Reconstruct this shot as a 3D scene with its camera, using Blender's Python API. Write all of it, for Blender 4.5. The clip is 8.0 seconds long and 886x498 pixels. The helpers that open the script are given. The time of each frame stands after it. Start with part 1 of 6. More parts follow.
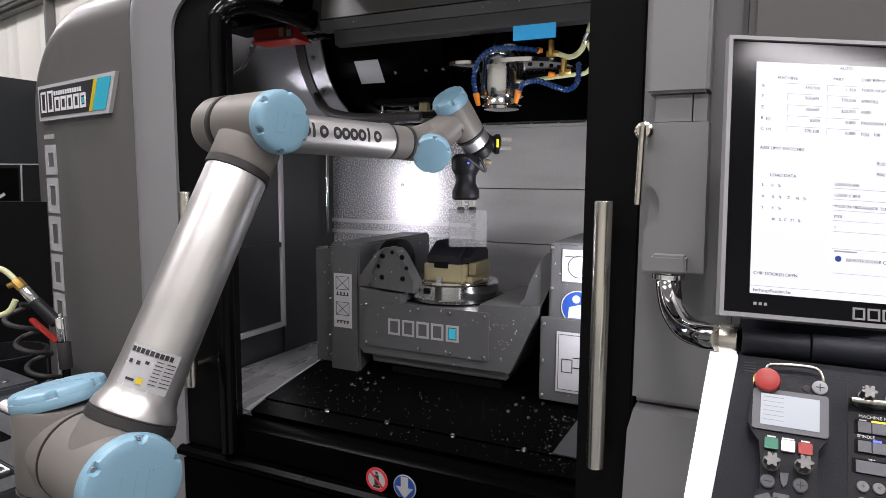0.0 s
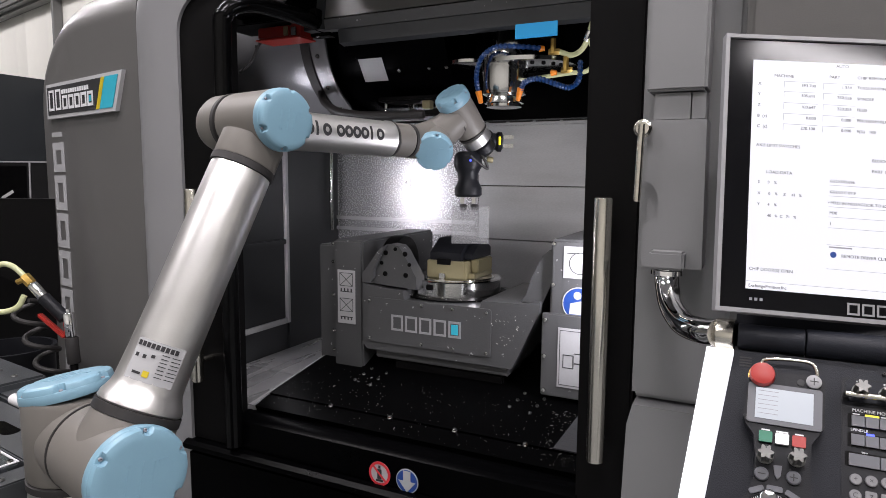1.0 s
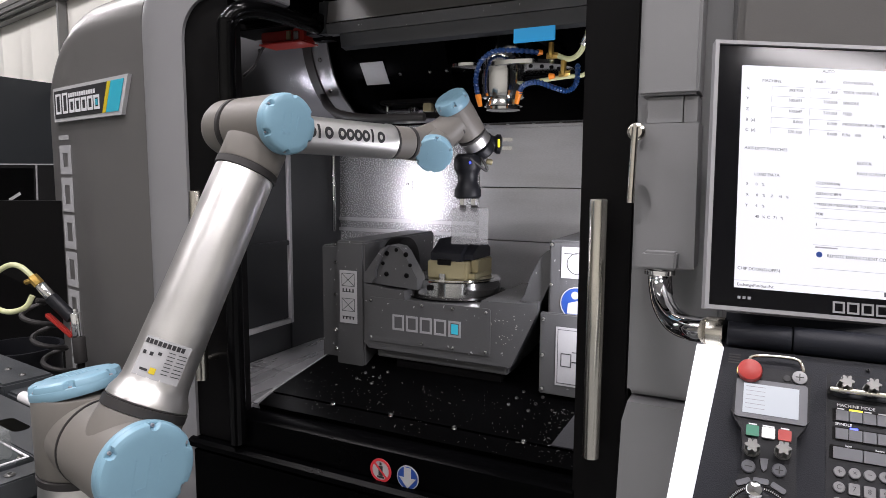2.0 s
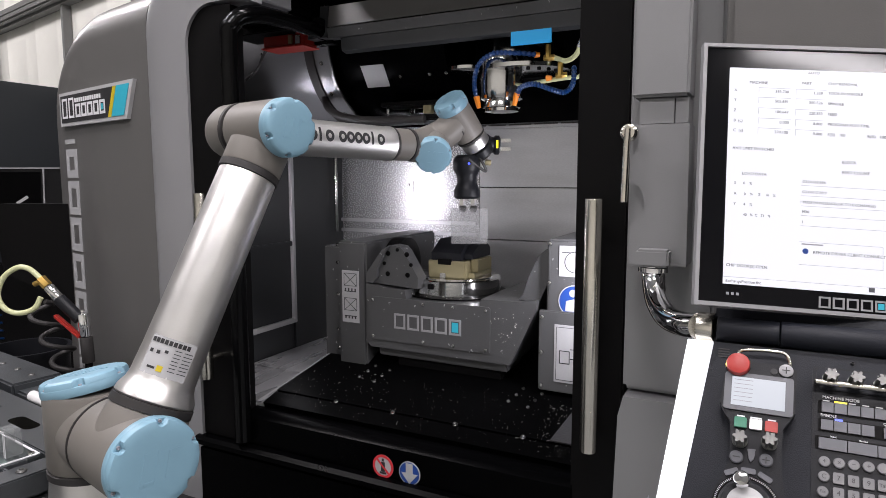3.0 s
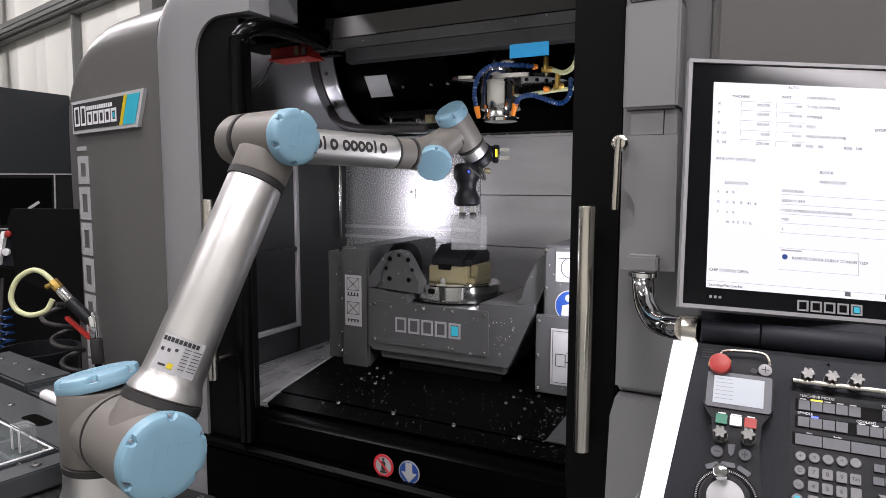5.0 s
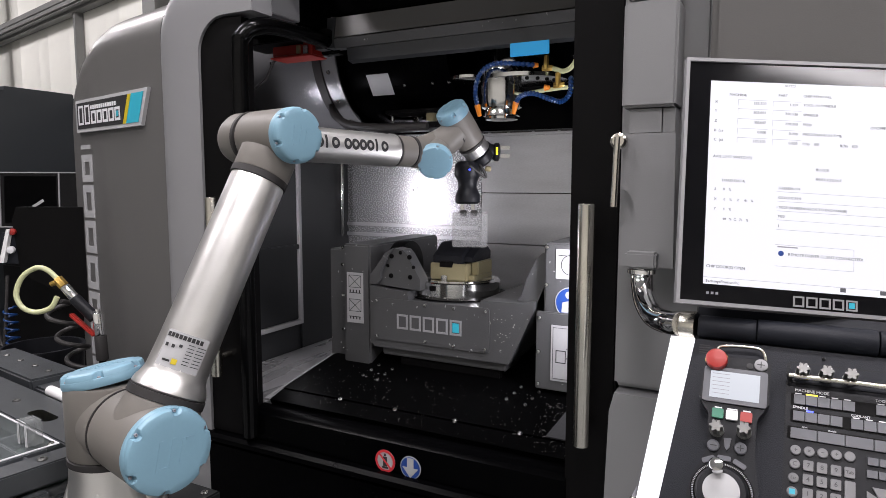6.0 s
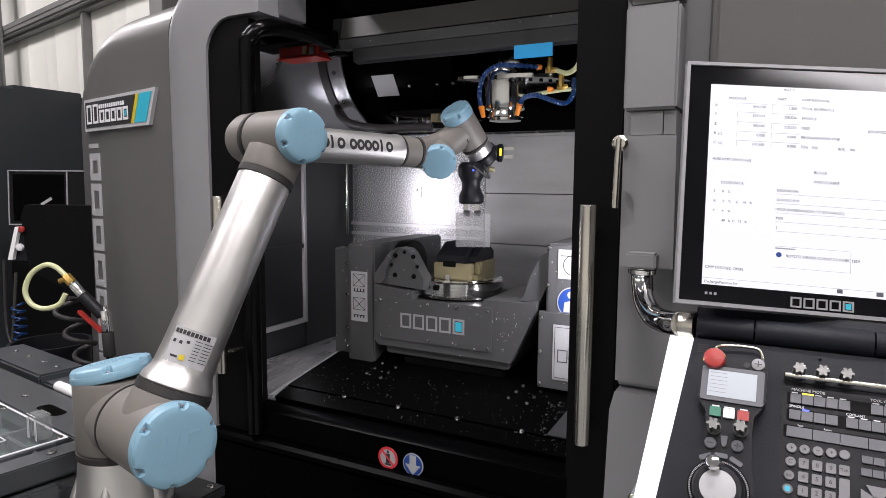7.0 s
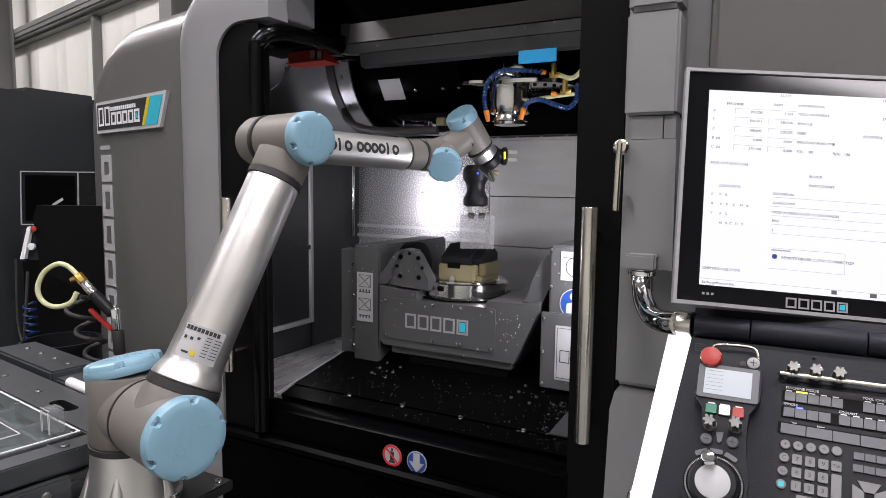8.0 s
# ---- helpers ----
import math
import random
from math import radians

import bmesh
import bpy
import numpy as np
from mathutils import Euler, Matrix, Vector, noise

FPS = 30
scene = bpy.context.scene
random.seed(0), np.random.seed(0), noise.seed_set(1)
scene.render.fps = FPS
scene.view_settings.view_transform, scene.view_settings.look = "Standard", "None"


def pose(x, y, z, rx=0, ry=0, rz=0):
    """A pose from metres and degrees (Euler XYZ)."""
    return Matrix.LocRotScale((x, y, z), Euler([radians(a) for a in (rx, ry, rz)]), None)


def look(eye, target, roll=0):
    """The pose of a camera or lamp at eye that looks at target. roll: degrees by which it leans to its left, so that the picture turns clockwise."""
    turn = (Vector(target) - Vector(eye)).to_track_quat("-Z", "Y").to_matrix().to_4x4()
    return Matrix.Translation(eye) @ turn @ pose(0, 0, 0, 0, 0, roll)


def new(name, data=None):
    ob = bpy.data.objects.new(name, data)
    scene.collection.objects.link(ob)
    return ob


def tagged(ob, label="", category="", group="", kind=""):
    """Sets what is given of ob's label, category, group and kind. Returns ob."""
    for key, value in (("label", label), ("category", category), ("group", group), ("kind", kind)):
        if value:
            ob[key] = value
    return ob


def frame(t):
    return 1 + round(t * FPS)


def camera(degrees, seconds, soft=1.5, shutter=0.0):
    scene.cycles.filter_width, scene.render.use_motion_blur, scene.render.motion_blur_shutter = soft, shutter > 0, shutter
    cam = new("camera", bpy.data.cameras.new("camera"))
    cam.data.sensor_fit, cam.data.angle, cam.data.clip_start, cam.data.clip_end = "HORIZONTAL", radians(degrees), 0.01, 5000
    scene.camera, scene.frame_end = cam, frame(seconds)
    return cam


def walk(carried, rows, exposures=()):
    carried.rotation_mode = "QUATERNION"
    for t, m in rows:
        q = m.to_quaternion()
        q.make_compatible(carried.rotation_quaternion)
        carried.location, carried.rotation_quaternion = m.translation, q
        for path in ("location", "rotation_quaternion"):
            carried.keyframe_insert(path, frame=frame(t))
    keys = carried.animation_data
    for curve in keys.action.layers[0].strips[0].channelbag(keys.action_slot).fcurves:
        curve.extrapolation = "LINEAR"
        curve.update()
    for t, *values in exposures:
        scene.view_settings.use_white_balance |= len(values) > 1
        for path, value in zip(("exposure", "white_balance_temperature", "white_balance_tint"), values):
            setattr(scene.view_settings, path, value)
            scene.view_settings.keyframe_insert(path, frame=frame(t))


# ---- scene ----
cam = camera(69.6, 8.0, soft=0.7)
PATH = [
    (0, (-0.08, -1.289, 1.558), (-0.941, 0.503, 1.337), 0.4),
    (0.5, (-0.073, -1.293, 1.557), (-0.942, 0.494, 1.331), 0.3),
    (1, (-0.066, -1.299, 1.557), (-0.942, 0.484, 1.329), 0.4),
    (1.5, (-0.057, -1.311, 1.558), (-0.937, 0.471, 1.333), 0.5),
    (3, (-0.023, -1.343, 1.561), (-0.919, 0.431, 1.337), -0.1),
    (3.5, (-0.014, -1.358, 1.562), (-0.913, 0.417, 1.352), 0.1),
    (4, (-0.005, -1.37, 1.562), (-0.904, 0.405, 1.361), 0.0),
    (4.5, (0.003, -1.378, 1.562), (-0.901, 0.395, 1.363), 0.1),
    (6, (0.019, -1.395, 1.561), (-0.895, 0.372, 1.354), 0.1),
    (6.5, (0.022, -1.401, 1.561), (-0.896, 0.363, 1.354), 0.2),
    (7, (0.029, -1.411, 1.562), (-0.896, 0.35, 1.355), 0.4),
    (7.5, (0.039, -1.426, 1.56), (-0.895, 0.331, 1.364), 0.6),
    (8, (0.045, -1.437, 1.559), (-0.895, 0.317, 1.363), 0.7),
]
walk(cam, [(t, look(eye, target, roll)) for t, eye, target, roll in PATH], [(0, 0.0, 6380, 18), (8, 0.0, 6380, 18)])

# ---- world and light ----
world = bpy.data.worlds.new("hall_air")
scene.world = world
world.use_nodes = True
world.node_tree.nodes["Background"].inputs[0].default_value = (0.80, 0.88, 1.0, 1)
world.node_tree.nodes["Background"].inputs[1].default_value = 0.10


def area_lamp(name, m, sx, sy, watts, color=(1, 1, 1)):
    data = bpy.data.lights.new(name, "AREA")
    data.shape, data.size, data.size_y, data.energy, data.color = "RECTANGLE", sx, sy, watts, color
    ob = new(name, data)
    ob.matrix_world = m
    return ob


HALL_LAMPS = [(-3.4, -3.2), (0.2, -3.2), (3.6, -3.2), (-3.4, -0.9), (0.2, -0.9), (3.6, -0.9), (-6.6, 0.9), (-9.8, 1.9)]
for lx, ly in HALL_LAMPS:
    area_lamp("hall_lamp_light", pose(lx, ly, 4.93), 1.5, 0.28, 82 if ly < 0.5 else 85, (1.0, 0.98, 0.95))
# the machine's own work lamp, an upright strip behind the left door post
area_lamp("hidden_side_light", look((-1.64, 0.27, 1.475), (-1.20, 0.80, 1.50)), 0.05, 0.30, 3.5, (0.97, 0.98, 1.0))
# unseen fill light behind the right post, added to brighten the trunnion table
area_lamp("hidden_side_light", look((-0.305, 0.16, 1.40), (-0.98, 0.90, 1.30)), 0.05, 0.40, 4.4, (0.97, 0.98, 1.0))


# ---- materials ----
def material(name, color, rough=0.5, metal=0.0, vary=0.10, scale=9.0, bump=0.0, grain=180.0, stretch=(1, 1, 1), coat=0.0,
             speck=0.0, emit=0.0, spec=0.5):
    m = bpy.data.materials.new(name)
    m.use_nodes = True
    t = m.node_tree
    n, l = t.nodes, t.links
    b = n["Principled BSDF"]
    b.inputs["Roughness"].default_value, b.inputs["Metallic"].default_value = rough, metal
    b.inputs["Coat Weight"].default_value = coat
    b.inputs["Specular IOR Level"].default_value = spec
    co, mp = n.new("ShaderNodeTexCoord"), n.new("ShaderNodeMapping")
    mp.inputs["Scale"].default_value = stretch
    l.new(co.outputs["Object"], mp.inputs[0])
    n1, n2 = n.new("ShaderNodeTexNoise"), n.new("ShaderNodeTexNoise")
    n1.inputs["Scale"].default_value, n1.inputs["Detail"].default_value = scale, 4
    n2.inputs["Scale"].default_value, n2.inputs["Detail"].default_value = grain, 2
    l.new(mp.outputs[0], n1.inputs[0]), l.new(mp.outputs[0], n2.inputs[0])
    mix = n.new("ShaderNodeMix")
    mix.data_type = "RGBA"
    lo, hi = [max(0, c * (1 - vary)) for c in color], [min(1, c * (1 + vary)) for c in color]
    mix.inputs[6].default_value, mix.inputs[7].default_value = (*lo, 1), (*hi, 1)
    add = n.new("ShaderNodeMath")
    add.operation = "MULTIPLY_ADD"
    add.inputs[1].default_value = 0.4
    l.new(n2.outputs[0], add.inputs[0])
    half = n.new("ShaderNodeMath")
    half.operation = "MULTIPLY"
    half.inputs[1].default_value = 0.6
    l.new(n1.outputs[0], half.inputs[0]), l.new(half.outputs[0], add.inputs[2])
    l.new(add.outputs[0], mix.inputs[0])
    out = mix.outputs[2]
    if speck:
        v = n.new("ShaderNodeTexNoise")
        v.inputs["Scale"].default_value, v.inputs["Detail"].default_value = 70, 3
        r = n.new("ShaderNodeValToRGB")
        r.color_ramp.elements[0].position, r.color_ramp.elements[1].position = 0.70 - 0.05 * speck, 0.74
        l.new(co.outputs["Object"], v.inputs[0]), l.new(v.outputs[0], r.inputs[0])
        m2 = n.new("ShaderNodeMix")
        m2.data_type = "RGBA"
        m2.inputs[7].default_value = (0.35, 0.35, 0.36, 1)
        l.new(r.outputs[0], m2.inputs[0]), l.new(out, m2.inputs[6])
        out = m2.outputs[2]
    l.new(out, b.inputs["Base Color"])
    rr = n.new("ShaderNodeMapRange")
    rr.inputs[3].default_value, rr.inputs[4].default_value = max(0.02, rough * 0.8), min(1, rough * 1.2)
    l.new(n1.outputs[0], rr.inputs[0]), l.new(rr.outputs[0], b.inputs["Roughness"])
    if bump:
        bp = n.new("ShaderNodeBump")
        bp.inputs["Strength"].default_value, bp.inputs["Distance"].default_value = bump, 0.002
        l.new(n2.outputs[0], bp.inputs["Height"]), l.new(bp.outputs[0], b.inputs["Normal"])
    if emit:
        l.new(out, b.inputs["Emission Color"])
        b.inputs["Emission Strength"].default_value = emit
    return m


def glass_material(name, color, rough, clear):
    m = bpy.data.materials.new(name)
    m.use_nodes = True
    n, l = m.node_tree.nodes, m.node_tree.links
    b = n["Principled BSDF"]
    b.inputs["Base Color"].default_value, b.inputs["Roughness"].default_value = (*color, 1), rough
    tr, mx = n.new("ShaderNodeBsdfTransparent"), n.new("ShaderNodeMixShader")
    tex, rp = n.new("ShaderNodeTexNoise"), n.new("ShaderNodeMapRange")
    tex.inputs["Scale"].default_value = 25
    rp.inputs[3].default_value, rp.inputs[4].default_value = clear - 0.1, clear + 0.1
    l.new(tex.outputs[0], rp.inputs[0]), l.new(rp.outputs[0], mx.inputs[0])
    l.new(b.outputs[0], mx.inputs[1]), l.new(tr.outputs[0], mx.inputs[2])
    l.new(mx.outputs[0], n["Material Output"].inputs[0])
    return m


BLACK = material("black_gloss_paint", (0.0010, 0.0010, 0.0012), 0.25, spec=0.025, vary=0.3)
RAIL = material("glossy_black_rail", (0.0016, 0.0016, 0.0018), 0.16, spec=0.16, vary=0.2)
BLACK_MATT = material("black_satin_paint", (0.0026, 0.0024, 0.0026), 0.5, vary=0.3, bump=0.1, grain=400, spec=0.10)
CHIPS = material("black_plate_with_chips", (0.0009, 0.0009, 0.0010), 0.30, vary=0.4, speck=0.0, spec=0.03)
GREY = material("graphite_textured_paint", (0.110, 0.107, 0.104), 0.31, vary=0.05, scale=14, bump=0.10, grain=380)
SILVER = material("silver_grey_paint", (0.30, 0.30, 0.31), 0.34, metal=0.3, vary=0.06, bump=0.12, grain=400)
PANEL = material("mid_grey_paint", (0.212, 0.213, 0.218), 0.45, vary=0.05, bump=0.12, grain=450)
CAST = material("grey_machine_casting", (0.064, 0.0645, 0.067), 0.40, vary=0.16, bump=0.2, grain=260, speck=0.02)
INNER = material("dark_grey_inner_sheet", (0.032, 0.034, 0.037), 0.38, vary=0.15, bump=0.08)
DRUM = material("grey_drum_paint", (0.24, 0.24, 0.25), 0.17, metal=0.3, vary=0.08, bump=0.35, grain=330)
CHIP = material("bright_metal_chip", (0.40, 0.39, 0.37), 0.38, metal=0.6, vary=0.2)
SHEET = material("galvanised_sheet", (0.50, 0.50, 0.51), 0.27, metal=0.62, vary=0.32, scale=160, bump=0.15, grain=260)
SHEET_B = material("brushed_sheet", (0.52, 0.52, 0.53), 0.36, metal=0.68, vary=0.34, scale=6, bump=0.04, stretch=(0.6, 1, 2.2))
FLOOR_SHEET = material("wet_steel_sheet", (0.46, 0.46, 0.47), 0.28, metal=0.6, vary=0.5, scale=5, bump=0.12, stretch=(4, 0.7, 1))
STEEL = material("ground_steel", (0.60, 0.60, 0.59), 0.13, metal=1.0, vary=0.06, bump=0.03)
BRUSHED = material("brushed_stainless_steel", (0.66, 0.63, 0.56), 0.24, metal=1.0, vary=0.05, stretch=(30, 30, 1))
ALU = material("satin_aluminium_tube", (0.74, 0.73, 0.715), 0.37, metal=0.94, vary=0.07, scale=5, bump=0.05, grain=240, stretch=(1, 1, 5))
CHROME = material("chrome", (0.85, 0.85, 0.86), 0.05, metal=1.0, vary=0.02)
UR_GREY = material("warm_grey_robot_paint", (0.165, 0.153, 0.138), 0.50, vary=0.03, bump=0.03)
UR_BLUE = material("light_blue_plastic", (0.205, 0.365, 0.465), 0.42, vary=0.04, bump=0.05)
RUBBER = material("black_rubber", (0.022, 0.02, 0.02), 0.6, vary=0.2)
PLASTIC = material("dark_plastic", (0.0095, 0.010, 0.0125), 0.42, spec=0.22, vary=0.15, bump=0.15, grain=700)
CONSOLE = material("charcoal_console_plastic", (0.0095, 0.0110, 0.0160), 0.5, spec=0.24, vary=0.1, bump=0.2, grain=700)
WHITE = material("white_paint", (0.80, 0.80, 0.80), 0.4, vary=0.03)
# white paint whose brightness is glow put into the material; no lamp
STRIP = material("white_strip_with_glow", (0.95, 0.97, 1.0), 0.4, vary=0.01, emit=0.9)
LABEL = material("white_label_paper", (0.72, 0.72, 0.74), 0.5, vary=0.04)
INK = material("black_ink", (0.02, 0.02, 0.022), 0.6, vary=0.1)
FADED = material("grey_ink", (0.30, 0.30, 0.33), 0.6, vary=0.1)
RED = material("red_plastic", (0.34, 0.022, 0.016), 0.38, vary=0.08)
SIGN_RED = material("sign_red", (0.55, 0.03, 0.04), 0.4, vary=0.05)
GREEN = material("green_plastic", (0.01, 0.16, 0.09), 0.35, vary=0.08)
SIGN_BLUE = material("sign_blue", (0.012, 0.05, 0.24), 0.4, vary=0.05)
CYAN = material("cyan_plate", (0.008, 0.36, 0.74), 0.45, vary=0.04)
CYAN_L = material("cyan_logo_paint", (0.03, 0.42, 0.56), 0.4, vary=0.04)
YELLOW = material("yellow_paint", (0.60, 0.46, 0.02), 0.4, vary=0.06)
BRASS = material("bronze_anodised_block", (0.29, 0.255, 0.15), 0.36, metal=0.4, vary=0.10, bump=0.05)
BRASS_F = material("brass_fitting", (0.55, 0.36, 0.10), 0.3, metal=0.9, vary=0.1)
ORANGE = material("orange_nozzle", (0.75, 0.22, 0.01), 0.4, vary=0.05)
HOSE_BLUE = material("blue_segmented_hose", (0.004, 0.032, 0.125), 0.3, vary=0.2)
HOSE_CLEAR = material("yellowed_clear_hose", (0.55, 0.57, 0.33), 0.25, vary=0.1)
KEYCAP = material("grey_key_cap", (0.090, 0.093, 0.106), 0.4, vary=0.05)
KEY_RING = material("pale_key", (0.27, 0.27, 0.28), 0.4, vary=0.05)
SCREEN = material("lit_white_screen", (0.02, 0.02, 0.02), 0.25, vary=0.01, spec=0.2)
SCREEN_S = material("small_lit_screen", (0.02, 0.02, 0.02), 0.25, vary=0.01, spec=0.2)
for lit, tint, power in ((SCREEN, (0.95, 0.97, 1.0, 1), 1.0), (SCREEN_S, (0.74, 0.80, 0.84, 1), 0.8)):
    lit.node_tree.nodes["Principled BSDF"].inputs["Emission Color"].default_value = tint
    lit.node_tree.nodes["Principled BSDF"].inputs["Emission Strength"].default_value = power
KEY_PALE = material("pale_key_cap", (0.165, 0.165, 0.172), 0.4, vary=0.05)
DIAL = material("white_dial_face", (0.42, 0.42, 0.43), 0.4, vary=0.04)
KNOB = material("bright_nickel_knob", (0.15, 0.15, 0.145), 0.38, metal=0.7, vary=0.1)
GLOSS = material("glossy_black_bezel", (0.005, 0.005, 0.006), 0.10, vary=0.1, spec=0.15)
HALL_WALL = material("white_profiled_sheet", (0.84, 0.83, 0.77), 0.5, vary=0.05)
BEAM = material("grey_steel_beam", (0.17, 0.17, 0.165), 0.5, vary=0.1)
CONCRETE = material("painted_concrete_floor", (0.20, 0.21, 0.21), 0.5, vary=0.15, scale=3, bump=0.05)
ROOF = material("hall_roof_sheet", (0.55, 0.55, 0.55), 0.6, vary=0.05)
NEIGHBOUR = material("dark_slate_paint", (0.034, 0.038, 0.042), 0.45, vary=0.06, bump=0.1)
BENCH = material("grey_powder_coat", (0.037, 0.041, 0.045), 0.40, vary=0.12, bump=0.15, grain=500)
PEDESTAL = material("dark_pedestal_paint", (0.012, 0.013, 0.014), 0.5, vary=0.15, bump=0.1, spec=0.25)
PALE_EDGE = material("pale_sheet_edge", (0.46, 0.46, 0.47), 0.4, vary=0.06)
# a greyer tone of the white label paper
STICKER = material("grey_sticker_paper", (0.36, 0.36, 0.37), 0.5, vary=0.10, scale=30)
TRAY = material("green_grey_tray", (0.085, 0.12, 0.11), 0.45, vary=0.18, scale=20)
WET = material("wet_grey_plate", (0.030, 0.030, 0.032), 0.34, vary=0.3, scale=30, bump=0.4, grain=260, spec=0.4)
THICK_ACRYLIC = glass_material("thick_clear_acrylic", (0.35, 0.37, 0.37), 0.05, 0.72)
ACRYLIC = glass_material("clear_acrylic", (0.30, 0.34, 0.34), 0.06, 0.86)
FROST = glass_material("frosted_acrylic", (0.30, 0.30, 0.305), 0.3, 0.70)
LAMP_W = material("lamp_tube", (1, 0.98, 0.95), 0.5, vary=0.0, emit=9.0)
BLUE_LED = material("blue_lamp", (0.05, 0.08, 0.9), 0.3, emit=2.0)
YELLOW_LED = material("yellow_lamp", (0.85, 0.75, 0.02), 0.3, emit=0.6)

# ---- mesh helpers ----
BASE = {}


def thing(name, at, label, category, group="", kind=""):
    ob = new(name)
    ob.location = at
    ob.empty_display_size = 0.05
    BASE[ob] = Vector(at)
    return tagged(ob, label, category, group, kind)


def part(name, bm, mat, parent, label=""):
    """Links a bmesh in world coordinates as one mesh under a thing or a part."""
    base = BASE[parent]
    bmesh.ops.translate(bm, verts=bm.verts, vec=-base)
    bmesh.ops.recalc_face_normals(bm, faces=bm.faces)
    me = bpy.data.meshes.new(name)
    for f in bm.faces:
        f.smooth = True
    bm.to_mesh(me)
    bm.free()
    me.materials.append(mat)
    me.set_sharp_from_angle(angle=radians(32))
    ob = new(name, me)
    ob.parent = parent
    BASE[ob] = base
    if label:
        tagged(ob, label)
    return ob


def solo(name, bm, mat, label, category, group="", kind=""):
    """One mesh that is a thing by itself, with its origin at its base."""
    lo = Vector([min(v.co[i] for v in bm.verts) for i in range(3)])
    hi = Vector([max(v.co[i] for v in bm.verts) for i in range(3)])
    at = Vector(((lo.x + hi.x) / 2, (lo.y + hi.y) / 2, lo.z))
    bmesh.ops.translate(bm, verts=bm.verts, vec=-at)
    bmesh.ops.recalc_face_normals(bm, faces=bm.faces)
    me = bpy.data.meshes.new(name)
    for f in bm.faces:
        f.smooth = True
    bm.to_mesh(me)
    bm.free()
    me.materials.append(mat)
    me.set_sharp_from_angle(angle=radians(32))
    ob = new(name, me)
    ob.location = at
    BASE[ob] = at
    return tagged(ob, label, category, group, kind)


def bevelled(bm, w, seg=2):
    if w:
        es = [e for e in bm.edges if len(e.link_faces) == 2 and e.calc_face_angle(0) > 0.5]
        bmesh.ops.bevel(bm, geom=es, offset=w, segments=seg, affect="EDGES", clamp_overlap=True)
    return bm


def box(x0, x1, y0, y1, z0, z1, bev=0.0, m=None):
    bm = bmesh.new()
    bmesh.ops.create_cube(bm, size=1, matrix=Matrix.Translation(((x0 + x1) / 2, (y0 + y1) / 2, (z0 + z1) / 2))
                          @ Matrix.Diagonal((x1 - x0, y1 - y0, z1 - z0, 1)))
    bevelled(bm, bev)
    if m is not None:
        bmesh.ops.transform(bm, matrix=m, verts=bm.verts)
    return bm


def join(*bms):
    out = bms[0]
    for b in bms[1:]:
        me = bpy.data.meshes.new("joined")
        b.to_mesh(me)
        b.free()
        out.from_mesh(me)
        bpy.data.meshes.remove(me)
    return out


def frame_of(axis, hint=(0, 0, 1)):
    """A turn whose z runs along the axis."""
    z = Vector(axis).normalized()
    h = Vector(hint)
    if abs(z.dot(h)) > 0.95:
        h = Vector((0, 1, 0))
    x = h.cross(z).normalized()
    y = z.cross(x)
    return Matrix((x, y, z)).transposed().to_4x4()


def lathe(profile, at, axis, seg=40, closed=True):
    """Turns (radius, height) pairs round an axis that starts at a point."""
    bm = bmesh.new()
    m = Matrix.Translation(at) @ frame_of(axis)
    rings = []
    for r, h in profile:
        rings.append([bm.verts.new(m @ Vector((r * math.cos(a), r * math.sin(a), h)))
                      for a in (2 * math.pi * k / seg for k in range(seg))])
    for a, b in zip(rings, rings[1:]):
        for k in range(seg):
            bm.faces.new((a[k], a[(k + 1) % seg], b[(k + 1) % seg], b[k]))
    if closed:
        bm.faces.new(rings[0][::-1])
        bm.faces.new(rings[-1])
    return bm


def cyl(p0, p1, r, bev=0.003, seg=32, r1=None):
    p0, p1 = Vector(p0), Vector(p1)
    h = (p1 - p0).length
    r1 = r if r1 is None else r1
    b = min(bev, h / 3, r / 2)
    return lathe([(r - b, 0), (r - b * 0.3, b * 0.3), (r, b), (r1, h - b), (r1 - b * 0.3, h - b * 0.3), (r1 - b, h)], p0, p1 - p0, seg)


def prism(poly, depth, m, bev=0.0, seg=2):
    """A polygon in the local x, y plane, extruded along local +z and posed."""
    bm = bmesh.new()
    a = [bm.verts.new((x, y, 0)) for x, y in poly]
    b = [bm.verts.new((x, y, depth)) for x, y in poly]
    bm.faces.new(a[::-1]), bm.faces.new(b)
    for k in range(len(poly)):
        j = (k + 1) % len(poly)
        bm.faces.new((a[k], a[j], b[j], b[k]))
    bevelled(bm, bev, seg)
    bmesh.ops.transform(bm, matrix=m, verts=bm.verts)
    return bm


def smooth_line(points, n=8):
    """A Catmull-Rom line through points."""
    p = [Vector(q) for q in points]
    p = [2 * p[0] - p[1], *p, 2 * p[-1] - p[-2]]
    out = []
    for a, b, c, d in zip(p, p[1:], p[2:], p[3:]):
        for k in range(n):
            t = k / n
            out.append(0.5 * (2 * b + (c - a) * t + (2 * a - 5 * b + 4 * c - d) * t * t + (3 * b - a - 3 * c + d) * t ** 3))
    return out + [p[-2]]


